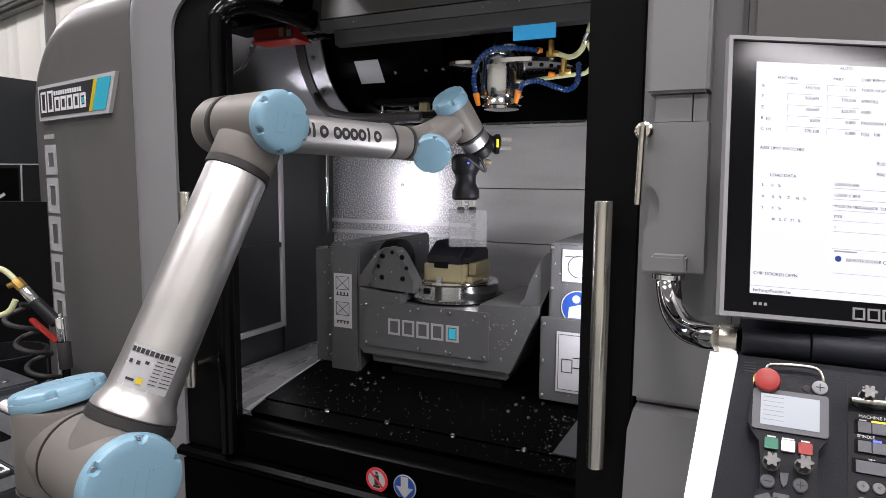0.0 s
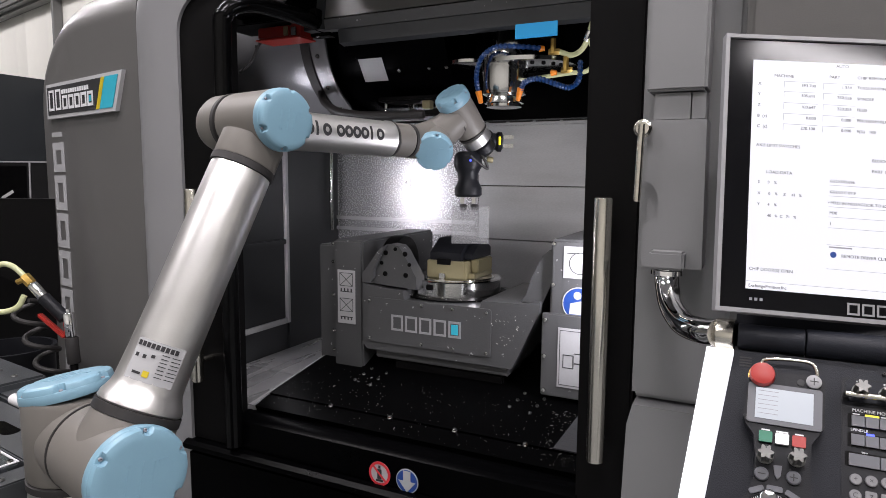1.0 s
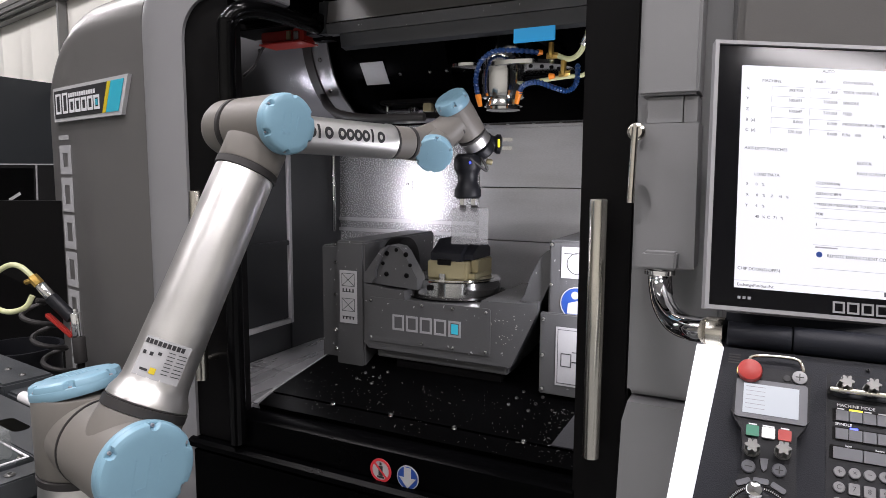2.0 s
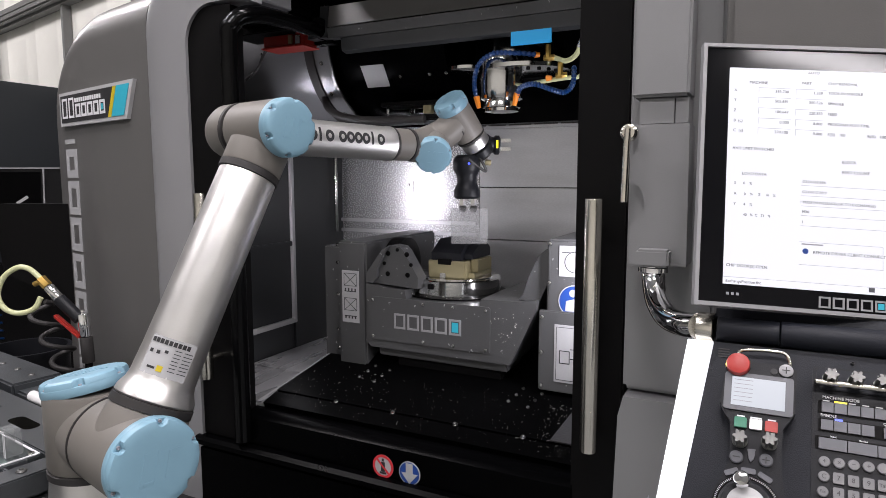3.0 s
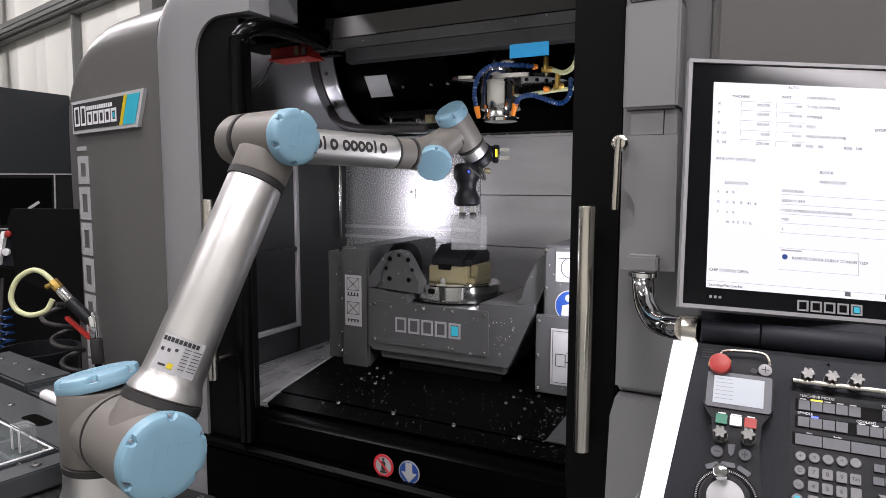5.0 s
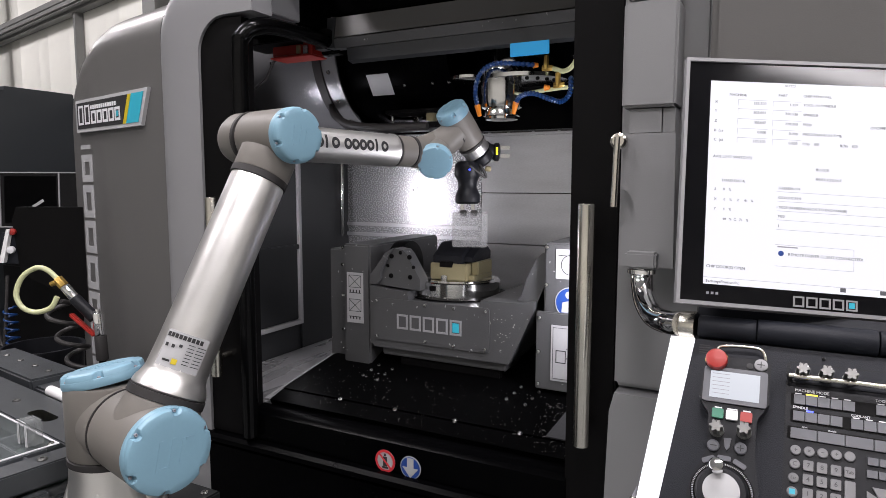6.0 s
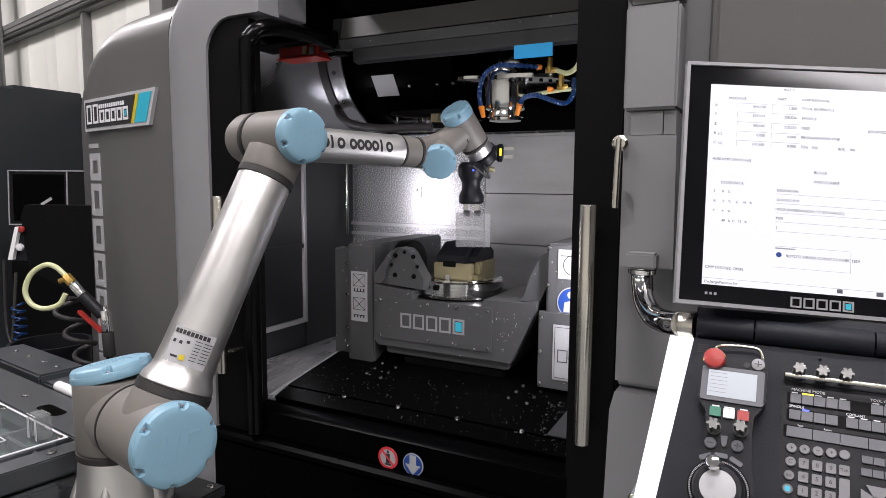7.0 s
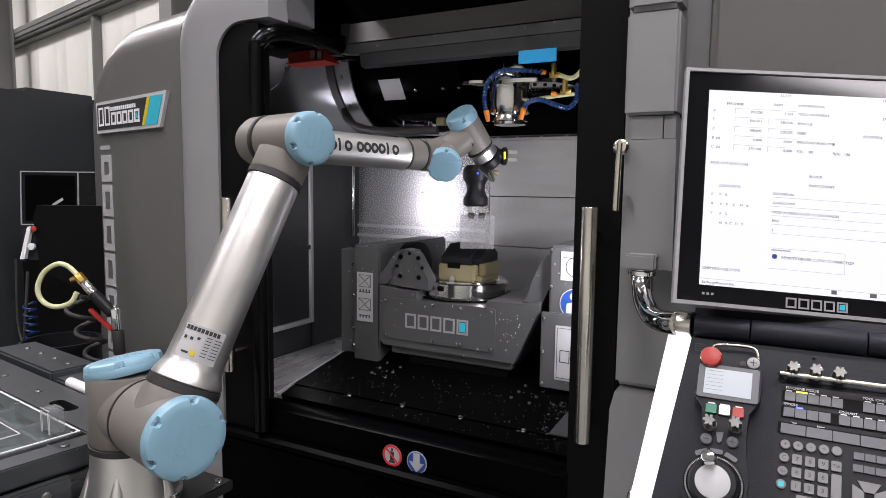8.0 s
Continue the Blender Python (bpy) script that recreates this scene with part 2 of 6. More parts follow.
def pipe(points, r, seg=12, ribs=0.0, every=1):
    """A round tube along a line of points; ribs makes it segmented."""
    bm = bmesh.new()
    rings, up = [], Vector((0.13, 0.27, 0.95))
    pts = [Vector(p) for p in points]
    for k, p in enumerate(pts):
        d = (pts[min(k + 1, len(pts) - 1)] - pts[max(k - 1, 0)]).normalized()
        x = up.cross(d)
        x = x.normalized() if x.length > 1e-4 else d.orthogonal().normalized()
        y = d.cross(x)
        up = y
        rr = r * (1 + (ribs if (k // every) % 2 else 0))
        rings.append([bm.verts.new(p + rr * (math.cos(a) * x + math.sin(a) * y)) for a in (2 * math.pi * j / seg for j in range(seg))])
    for a, b in zip(rings, rings[1:]):
        for j in range(seg):
            bm.faces.new((a[j], a[(j + 1) % seg], b[(j + 1) % seg], b[j]))
    bm.faces.new(rings[0][::-1]), bm.faces.new(rings[-1])
    return bm


def rounded(x0, x1, y0, y1, r, n=6):
    """The outline of a rounded rectangle."""
    out = []
    for cx, cy, a0 in ((x1 - r, y1 - r, 0), (x0 + r, y1 - r, 90), (x0 + r, y0 + r, 180), (x1 - r, y0 + r, 270)):
        for k in range(n + 1):
            a = radians(a0 + 90 * k / n)
            out.append((cx + r * math.cos(a), cy + r * math.sin(a)))
    return out


def plane_frame(o, u, v):
    """A pose whose x is u, whose y is minus v (v runs down the face) and whose z comes out of the face."""
    u = Vector(u).normalized()
    v = (Vector(v) - Vector(v).dot(u) * u).normalized()
    m = Matrix((u, -v, u.cross(-v))).transposed().to_4x4()
    m.translation = o
    return m


def words(name, text, size, m, mat, parent, depth=0.0004, align="LEFT", label=""):
    """Lettering in the built-in font, as a mesh on the face given by m."""
    cu = bpy.data.curves.new(name, "FONT")
    cu.body, cu.size, cu.extrude, cu.align_x, cu.align_y = text, size, depth, align, "CENTER"
    cu.resolution_u = 3
    tmp = bpy.data.objects.new(name, cu)
    scene.collection.objects.link(tmp)
    bpy.context.view_layer.update()
    me = bpy.data.meshes.new_from_object(tmp.evaluated_get(bpy.context.evaluated_depsgraph_get()))
    bpy.data.objects.remove(tmp)
    bm = bmesh.new()
    bm.from_mesh(me)
    bpy.data.meshes.remove(me)
    bmesh.ops.transform(bm, matrix=m, verts=bm.verts)
    return part(name, bm, mat, parent, label)


def bars(rects, depth, m):
    """Plain bars (x0, x1, y0, y1) lying on a face."""
    return join(*[prism([(a, c), (b, c), (b, d), (a, d)], depth, m) for a, b, c, d in rects])


def ring(r0, r1, depth, m, seg=32):
    bm = bmesh.new()
    vs = []
    for r, h in ((r0, 0), (r1, 0), (r1, depth), (r0, depth)):
        vs.append([bm.verts.new(m @ Vector((r * math.cos(a), r * math.sin(a), h))) for a in (2 * math.pi * k / seg for k in range(seg))])
    for i in range(4):
        a, b = vs[i], vs[(i + 1) % 4]
        for k in range(seg):
            bm.faces.new((a[k], a[(k + 1) % seg], b[(k + 1) % seg], b[k]))
    return bm


def disc(r, depth, m, seg=28):
    return prism([(r * math.cos(2 * math.pi * k / seg), r * math.sin(2 * math.pi * k / seg)) for k in range(seg)], depth, m)


def bolt(at, axis, r=0.007):
    """A small round socket head."""
    return lathe([(r * 0.98, -0.001), (r, 0.002), (r * 0.8, 0.0045), (r * 0.45, 0.0047), (r * 0.4, 0.002)], at, axis, 10)


FACE = Matrix.Rotation(radians(90), 4, "X")  # local x along world x, local y up, local z towards -y


def on_front(x, y, z):
    return Matrix.Translation((x, y, z)) @ FACE

# ---- the hall ----
solo("floor", box(-20, 9, -7, 9, -0.2, 0), CONCRETE, "grey painted concrete floor of the hall", "floor", kind="structure")
solo("ceiling", box(-20, 9, -7, 9, 5.0, 5.1), ROOF, "pale sheet roof over the hall", "ceiling", kind="structure")
solo("wall_south", box(-20, 9, -7.2, -7, 0, 5.0), HALL_WALL, "white sheet wall of the hall", "wall", kind="structure")
solo("wall_east", box(9, 9.2, -7, 9, 0, 5.0), HALL_WALL, "white sheet wall of the hall", "wall", kind="structure")
solo("wall_west", box(-20.2, -20, -7, 9, 0, 5.0), HALL_WALL, "white sheet wall of the hall", "wall", kind="structure")


def profiled_wall():
    """A sheet wall with narrow ribs and the rails and columns in front of it, turned a little against the machines."""
    m = Matrix.Translation((-9.47, 3.93, 0)) @ Matrix.Rotation(radians(-12.4), 4, "Z")
    poly, x = [], -11.0
    while x < 7.2:
        poly += [(x, 0.0), (x + 0.30, 0.0), (x + 0.31, -0.006), (x + 0.33, -0.006), (x + 0.34, 0.0), (x + 0.96, 0.0), (x + 0.97, -0.004)]
        x += 1.0
    poly += [(7.2, 0.12), (-11, 0.12)]
    solo("wall_north", prism(poly, 5.0, m), HALL_WALL, "off-white sheet wall with faint seams", "wall", kind="structure")
    for z in (3.48, 4.28):
        bm = join(box(-11, 7.2, -0.20, -0.012, z + 0.03, z + 0.15, 0.02, m), box(-11, 7.2, -0.21, -0.205, z + 0.10, z + 0.16, 0, m), box(-11, 7.2, -0.12, -0.012, z, z + 0.028, 0, m))
        solo("wall_rail", bm, BEAM, "grey steel wall rail", "rail", "wall rails", "structure")
    for x in (-5.0, -0.06, 4.9):
        bm = join(box(x - 0.11, x + 0.11, -0.46, -0.44, 0, 5.0, 0, m), box(x - 0.015, x + 0.015, -0.44, -0.24, 0, 5.0, 0, m), box(x - 0.11, x + 0.11, -0.24, -0.215, 0, 5.0, 0, m))
        solo("column", bm, BEAM, "grey steel I-section column before the wall", "column", "hall columns", "structure")
    for x in (-1.9, 2.4):
        solo("wall_post", box(x - 0.03, x + 0.03, -0.10, -0.008, 0, 5.0, 0.004, m), BEAM, "thin grey steel wall post", "post", "wall posts", "structure")
    solo("wall_north_east", box(-2.45, 9, 2.42, 2.55, 0, 5.0), HALL_WALL, "off-white sheet wall behind the machine", "wall", kind="structure")


profiled_wall()


def hall_lamp(lx, ly):
    t = thing("ceiling_lamp", (lx, ly, 4.94), "long white strip lamp under the roof", "lamp", "hall lamps")
    part("lamp_body", box(lx - 0.8, lx + 0.8, ly - 0.17, ly + 0.17, 4.97, 5.0, 0.01), WHITE, t)
    part("diffuser", box(lx - 0.77, lx + 0.77, ly - 0.14, ly + 0.14, 4.945, 4.968, 0.005), LAMP_W, t)


for lx, ly in HALL_LAMPS:
    hall_lamp(lx, ly)

# ---- the machine's enclosure ----
machine = thing("machining_center", (-0.95, 0.6, 0), "grey and black five-axis machining centre with its doors open", "machine tool")
SIDE = Matrix.Translation((-1.700, 0.012, 0)) @ Matrix.Rotation(radians(180 - 12.7), 4, "Z") @ Matrix.Rotation(radians(90), 4, "X")


def corner(cx, cy, rx, ry, a0, a1, n=10):
    return [(cx + rx * math.cos(radians(a0 + (a1 - a0) * k / n)), cy + ry * math.sin(radians(a0 + (a1 - a0) * k / n))) for k in range(n + 1)]


def soft_front(poly, depth, radius, m, n=7):
    """A prism whose front edge is rolled over on its outer and upper sides; local x starts at the fixed side."""
    w, h = max(x for x, y in poly), max(y for x, y in poly)
    bm, rings = bmesh.new(), []
    steps = [(radius * (1 - math.sin(radians(90 * k / n))), radius * (1 - math.cos(radians(90 * k / n)))) for k in range(n + 1)] + [(0, depth)]
    for inset, z in steps:
        rings.append([bm.verts.new(m @ Vector((x * (1 - 0.2 * inset / w), y * (1 - inset / h), z))) for x, y in poly])
    for a, b in zip(rings, rings[1:]):
        for k in range(len(poly)):
            j = (k + 1) % len(poly)
            bm.faces.new((a[k], a[j], b[j], b[k]))
    bm.faces.new(rings[0][::-1]), bm.faces.new(rings[-1])
    return bm


# graphite side cabinet, slanting back; its upper outer corner is round
part("side_cabinet", soft_front([(0, 0.05), (0.75, 0.05)] + corner(0.40, 1.88, 0.35, 0.27, 0, 90) + [(0, 2.15)], 0.30, 0.13, SIDE), GREY, machine,
     "graphite textured side cabinet with a round shoulder")
# silver surround of the door, with the recess for the open leaf
def surround(front, depth, radius, sink, n=6):
    """The silver door surround; its outer and upper edge is rolled over towards the side cabinet."""
    bm, rings = bmesh.new(), []
    inner = [(-1.300, 2.04), (-1.41, 2.04)] + corner(-1.41, 1.935, 0.105, 0.105, 90, 180)[1:] + [(-1.515, 0.05)]
    for k in range(n + 2):
        a = radians(90 * min(k, n) / n)
        d, y = radius * (1 - math.sin(a)), front + (sink * (1 - math.cos(a)) if k <= n else depth)
        poly = [(-1.700 + d, 0.05)] + corner(-1.53, 1.985, 0.17 - d, 0.185 - d, 180, 90) + [(-1.300, 2.17 - d)] + inner
        rings.append([bm.verts.new((x, y, z)) for x, z in poly])
    for a, b in zip(rings, rings[1:]):
        for k in range(len(a)):
            j = (k + 1) % len(a)
            bm.faces.new((a[k], a[j], b[j], b[k]))
    bm.faces.new(rings[0]), bm.faces.new(rings[-1][::-1])
    return bm


part("door_surround", surround(-0.010, 0.082, 0.10, 0.026), SILVER, machine, "silver-grey painted door surround")
part("surround_return", box(-1.575, -1.302, 0.073, 0.20, 2.050, 2.145, 0.003), SILVER, machine)
part("roof_side", box(-1.575, -1.302, 0.203, 0.36, 2.045, 2.19, 0.003), BLACK, machine)
part("rear_cabinet", box(-2.3, 0.9, 1.02, 2.2, 0.05, 2.3, 0.02), GREY, machine)
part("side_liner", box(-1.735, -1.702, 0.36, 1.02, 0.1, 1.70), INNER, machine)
part("outer_side", box(-2.46, -2.42, 0.46, 2.2, 0.05, 2.1, 0.01), GREY, machine)
part("magazine_bay", box(-2.42, -1.30, 1.005, 1.018, 1.5, 2.3), BLACK, machine)

left_door = part("sliding_door", prism([(-1.528, 0.79), (-1.35, 0.79), (-1.35, 2.03)] + corner(-1.43, 1.942, 0.098, 0.092, 90, 180), 0.045,
                 Matrix.Translation((0, 0.045, 0)) @ FACE, 0.008, 2), BLACK_MATT, machine, "black sliding door leaf pushed open")
part("edge_rail", pipe(smooth_line([(-1.347, -0.012, 0.80), (-1.347, -0.012, 1.4), (-1.347, -0.012, 1.90), (-1.338, -0.006, 1.975), (-1.315, 0.04, 2.008),
                                    (-1.305, 0.15, 2.018), (-1.30, 0.39, 2.018)], 8), 0.024, 14), RAIL, machine, "glossy black edge rail")
part("bracket", join(box(-1.325, -1.275, 0.36, 0.40, 1.985, 2.06, 0.004), bolt((-1.30, 0.358, 2.05), (0, 0, 1), 0.008), bolt((-1.30, 0.385, 2.065), (0, 0, 1), 0.008)), BLACK_MATT, machine)
right_door = part("sliding_door", box(-0.384, -0.272, 0.0, 0.05, 0.55, 2.4, 0.006), BLACK_MATT, machine, "black door post with a speckled finish")


def door_handle(x, door):
    h = part("handle", cyl((x, -0.055, 0.985), (x, -0.055, 1.518), 0.0175, 0.003), BRUSHED, door, "brushed steel bar handle")
    for z in (1.04, 1.46):
        part("handle_post", cyl((x, -0.045, z), (x, 0.004, z), 0.009), BRUSHED, door)


door_handle(-1.434, left_door)
door_handle(-0.332, right_door)

# header over the opening, set back behind the door line
hd = Matrix(((0, 0, 1, 0), (1, 0, 0, 0), (0, 1, 0, 0), (0, 0, 0, 1)))  # local x -> y, y -> z, z -> x


def along_x(poly, x0, x1, bev=0.0):
    """A (y, z) outline drawn out along x."""
    return prism(poly, x1 - x0, Matrix.Translation((x0, 0, 0)) @ hd, bev)


part("header_lower", along_x([(0.335, 1.952), (0.36, 1.946), (0.36, 1.99), (0.33, 1.99)], -1.222, -0.3), INNER, machine, "dark smooth header flange")
part("header_band", along_x([(0.328, 1.992), (0.36, 1.992), (0.36, 2.024), (0.322, 2.022)], -1.268, -0.3, 0.001), CAST, machine, "grey speckled header band")
part("header_panel", along_x([(0.326, 2.027), (0.36, 2.027), (0.36, 2.096), (0.338, 2.092)], -1.268, -0.3, 0.002), GREY, machine, "dark grey header panel")
part("header_end", along_x([(0.324, 1.995), (0.36, 1.995), (0.36, 2.097), (0.336, 2.094)], -1.345, -1.271, 0.002), INNER, machine, "dark header end plate")
part("header_post", box(-1.35, -1.243, 0.362, 0.40, 1.985, 2.098, 0.003), BLACK, machine)
part("roof_front", box(-1.30, -0.25, 0.342, 0.5, 2.10, 2.19, 0.004), BLACK, machine)
# roof cover; its unseen front part is added to keep hall light out
part("roof_cover_light_block", box(-1.29, -0.25, 0.02, 1.0, 2.21, 2.5, 0.01), GREY, machine)

# front sill and lower panel
part("sill", along_x([(0.0, 0.79), (0.05, 0.79), (0.05, 0.885), (0.012, 0.878), (0.0, 0.868)], -1.35, -0.38, 0.003), BLACK, machine, "glossy black front sill")
part("lower_panel", box(-1.528, -0.272, -0.02, 0.05, 0.05, 0.762, 0.012), BLACK, machine, "glossy black lower front panel")
part("ledge", along_x([(-0.032, 0.764), (0.05, 0.764), (0.05, 0.788), (-0.02, 0.786), (-0.032, 0.778)], -1.53, -0.385, 0.003), BLACK, machine)

# right-hand covers
part("right_cover", box(-0.270, -0.10, -0.03, 0.4, 1.124, 2.4, 0.008), PANEL, machine, "grey painted front cover")
part("right_foot", prism([(-0.300, 0.05), (-0.06, 0.05), (-0.06, 1.118), (-0.262, 1.118), (-0.272, 1.076)], 0.46, Matrix.Translation((0, 0.4, 0)) @ FACE, 0.012), PANEL, machine,
     "grey stepped foot cover")
part("right_cabinet", box(-0.098, 1.2, -0.10, 1.0, 0.05, 2.4, 0.012), GREY, machine, "graphite textured front cabinet")

# inner walls
part("back_sheet", box(-1.69, -1.022, 0.95, 1.0, 0.85, 1.78), SHEET, machine, "galvanised back sheet with a glittering finish")
for z0, z1 in ((0.85, 1.318), (1.322, 1.519), (1.523, 1.742)):
    part("back_panel", box(-1.018, -0.25, 0.944, 1.0, z0, z1, 0.002), SHEET_B, machine, "brushed steel back panel")
part("back_flange", join(box(-1.03, -0.25, 0.925, 0.944, 1.742, 1.752), *[bolt((x, 0.93, 1.753), (0, 0, 1), 0.006) for x in (-0.98, -0.9, -0.8, -0.7, -0.6)]), SHEET_B, machine)
part("back_trim", box(-1.69, -1.03, 0.938, 0.949, 1.372, 1.386, 0.002), SHEET_B, machine)
part("back_trim", box(-1.69, -1.03, 0.938, 0.949, 1.328, 1.342, 0.002), SHEET_B, machine)
part("latch_plate", join(box(-1.345, -1.315, 0.945, 0.9495, 1.50, 1.545, 0.001), bolt((-1.335, 0.944, 1.53), (0, -1, 0), 0.006)), SHEET, machine)
part("upper_cover", box(-1.65, -0.25, 0.86, 0.92, 1.755, 2.3), BLACK, machine, "glossy black upper cover")
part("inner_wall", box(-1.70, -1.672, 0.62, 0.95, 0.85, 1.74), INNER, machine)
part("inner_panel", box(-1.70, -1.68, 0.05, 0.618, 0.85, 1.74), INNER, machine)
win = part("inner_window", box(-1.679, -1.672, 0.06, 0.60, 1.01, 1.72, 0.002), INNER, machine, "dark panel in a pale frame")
part("window_edge", box(-1.679, -1.660, 0.600, 0.617, 0.99, 1.74, 0.002), PALE_EDGE, win, "pale metal edge")
part("window_edge", box(-1.679, -1.660, 0.06, 0.600, 0.99, 1.008, 0.002), PALE_EDGE, win, "pale metal edge")
part("panel_fold", box(-1.672, -1.660, 0.06, 0.60, 1.295, 1.315, 0.003), INNER, win)
part("guide_rod", cyl((-1.655, 0.88, 1.33), (-1.655, 0.88, 1.74), 0.008), STEEL, machine)
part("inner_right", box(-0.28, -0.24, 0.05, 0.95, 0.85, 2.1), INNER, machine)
part("side_floor", box(-1.672, -1.20, 0.055, 0.36, 0.862, 0.884, 0.002), FLOOR_SHEET, machine, "wet stainless floor sheet")
part("side_floor", box(-1.672, -1.20, 0.363, 0.94, 0.862, 0.886, 0.002), FLOOR_SHEET, machine, "wet stainless floor sheet")
SLOPE = Matrix.Translation((0, 0.0, 0.88)) @ Matrix.Rotation(math.atan(0.385), 4, "X")
part("apron", prism([(-1.325, 0.052), (-0.285, 0.052), (-0.285, 0.105), (-1.318, 0.105)], -0.02, SLOPE, 0.002), CHIPS, machine, "black apron plate strewn with chips")
part("way_cover", prism([(-1.315, 0.108), (-0.285, 0.108), (-0.285, 0.72), (-1.16, 0.72), (-1.255, 0.31)], -0.02, SLOPE @ Matrix.Translation((0, 0, 0.004)), 0.002), CHIPS, machine,
     "black way cover strewn with chips")
part("apron_edge", prism([(-1.345, 0.05), (-1.328, 0.05), (-1.318, 0.105), (-1.258, 0.31), (-1.262, 0.31), (-1.327, 0.105)], 0.004, SLOPE), PANEL, machine)
for x in (-1.094, -0.904, -0.715, -0.529):
    part("dome_bolt", bolt(SLOPE @ Vector((x, 0.104, 0.004)), (0, -0.36, 0.93), 0.0075), STEEL, machine)
for x in (-1.087, -0.61):
    for dx, dy in ((0, 0), (0.012, 0.03), (0.022, 0.06), (0.058, -0.01), (0.068, 0.02), (0.078, 0.05)):
        part("cover_bolt", bolt(SLOPE @ Vector((x + dx, 0.222 + dy, 0.004)), (0, -0.36, 0.93), 0.006), STEEL, machine)

# tool magazine drum behind the opening
drum = part("magazine_drum", cyl((-1.95, 0.75, 2.05), (-1.37, 0.75, 2.05), 0.29, 0.004, 72), DRUM, machine, "grey half-round magazine cover")
part("drum_band", lathe([(0.285, 0), (0.297, 0), (0.297, 0.035), (0.285, 0.035)], (-1.47, 0.75, 2.05), (1, 0, 0), 72), RUBBER, drum, "black band")
part("drum_rim", lathe([(0.28, 0), (0.294, 0), (0.294, 0.012), (0.28, 0.012)], (-1.382, 0.75, 2.05), (1, 0, 0), 72), DRUM, drum)
part("drum_hose", pipe(smooth_line([(-1.452, 0.55, 1.845), (-1.40, 0.50, 1.80), (-1.32, 0.48, 1.765), (-1.20, 0.48, 1.750), (-1.02, 0.50, 1.748)], 8), 0.013, 12), RUBBER, drum, "black hose")
for x in (-1.13, -1.02, -0.96):
    part("cover_bolt", bolt(Vector((x, 0.75 - 0.262 * math.cos(radians(36)), 2.05 - 0.262 * math.sin(radians(36)))), (0, -0.8, -0.6), 0.007), STEEL, machine)
part("dark_cover", cyl((-1.369, 0.75, 2.05), (-0.95, 0.75, 2.05), 0.262, 0.004, 72), BLACK, machine, "glossy black round cover")


def drum_at(x, a, r=0.29):
    """A place on the drum: a degrees down from its foremost line."""
    return Vector((x, 0.75 - r * math.cos(radians(a)), 2.05 - r * math.sin(radians(a))))


for a in (2, 20, 42, 62):
    part("drum_bolt", bolt(drum_at(-1.41, a), (0, -math.cos(radians(a)), -math.sin(radians(a))), 0.008), STEEL, drum)
for x in (-1.80, -1.66, -1.52):
    part("drum_bolt", bolt(drum_at(x, 10), (0, -1, -0.15), 0.007), STEEL, drum)

# ---- trunnion table inside the machine ----
trunnion = thing("trunnion_table", (-0.83, 0.45, 0.97), "grey cast trunnion table with a round steel platter", "machine table")
part("column", box(-1.200, -1.097, 0.262, 0.72, 0.96, 1.366, 0.006), CAST, trunnion, "grey column of the trunnion")
part("column_flange", box(-1.273, -1.202, 0.29, 0.72, 0.96, 1.346, 0.004), CAST, trunnion)
part("column", box(-0.528, -0.30, 0.262, 0.72, 0.99, 1.400, 0.006), CAST, trunnion, "grey column of the trunnion")
part("column_cover", box(-0.544, -0.30, 0.25, 0.261, 0.995, 1.212, 0.003), CAST, trunnion)
part("column_base", box(-1.205, -1.08, 0.27, 0.72, 0.93, 0.958, 0.002), BLACK_MATT, trunnion)
CR = Matrix.Translation((0, 0.60, 0)) @ FACE
part("cradle", prism([(-1.094, 1.062), (-1.08, 1.047), (-0.628, 1.047), (-0.555, 1.205), (-0.552, 1.235), (-0.60, 1.226), (-0.715, 1.224), (-0.720, 1.203), (-0.955, 1.203), (-0.960, 1.230), (-1.02, 1.232), (-1.094, 1.242)], 0.34, CR, 0.005),
     CAST, trunnion, "grey cast cradle with chips on it")
part("cradle_lip", box(-1.06, -0.64, 0.275, 0.58, 1.02, 1.045, 0.004), CAST, trunnion)
part("cradle_skirt", box(-1.0, -0.66, 0.285, 0.56, 0.99, 1.018, 0.004), BLACK_MATT, trunnion)
part("cradle_arm", prism([(-1.094, 1.244), (-0.922, 1.234), (-0.922, 1.268), (-0.968, 1.342), (-0.982, 1.356), (-1.012, 1.360), (-1.036, 1.346), (-1.094, 1.272)], 0.05,
                         Matrix.Translation((0, 0.322, 0)) @ FACE, 0.004), CAST, trunnion, "left cradle arm with a ring of bolts")
part("arm_rim", join(prism([(-1.094, 1.2445), (-1.070, 1.2445), (-1.056, 1.262), (-1.056, 1.285), (-1.030, 1.338), (-1.012, 1.3605), (-1.036, 1.3465), (-1.094, 1.2725)], 0.012, Matrix.Translation((0, 0.2715, 0)) @ FACE, 0.003)), CAST, trunnion)
part("arm_bearing", cyl((-1.097, 0.44, 1.28), (-1.05, 0.44, 1.28), 0.088, 0.004), BLACK_MATT, trunnion)
for k in range(7):
    a = radians(222 - 44 * k)
    bx, bz = -0.990 + 0.046 * math.cos(a), 1.303 + 0.044 * math.sin(a)
    part("arm_bolt", cyl((bx, 0.274, bz), (bx, 0.2695, bz), 0.0058 if k % 2 else 0.0075, 0.001, 12), BLACK_MATT, trunnion)
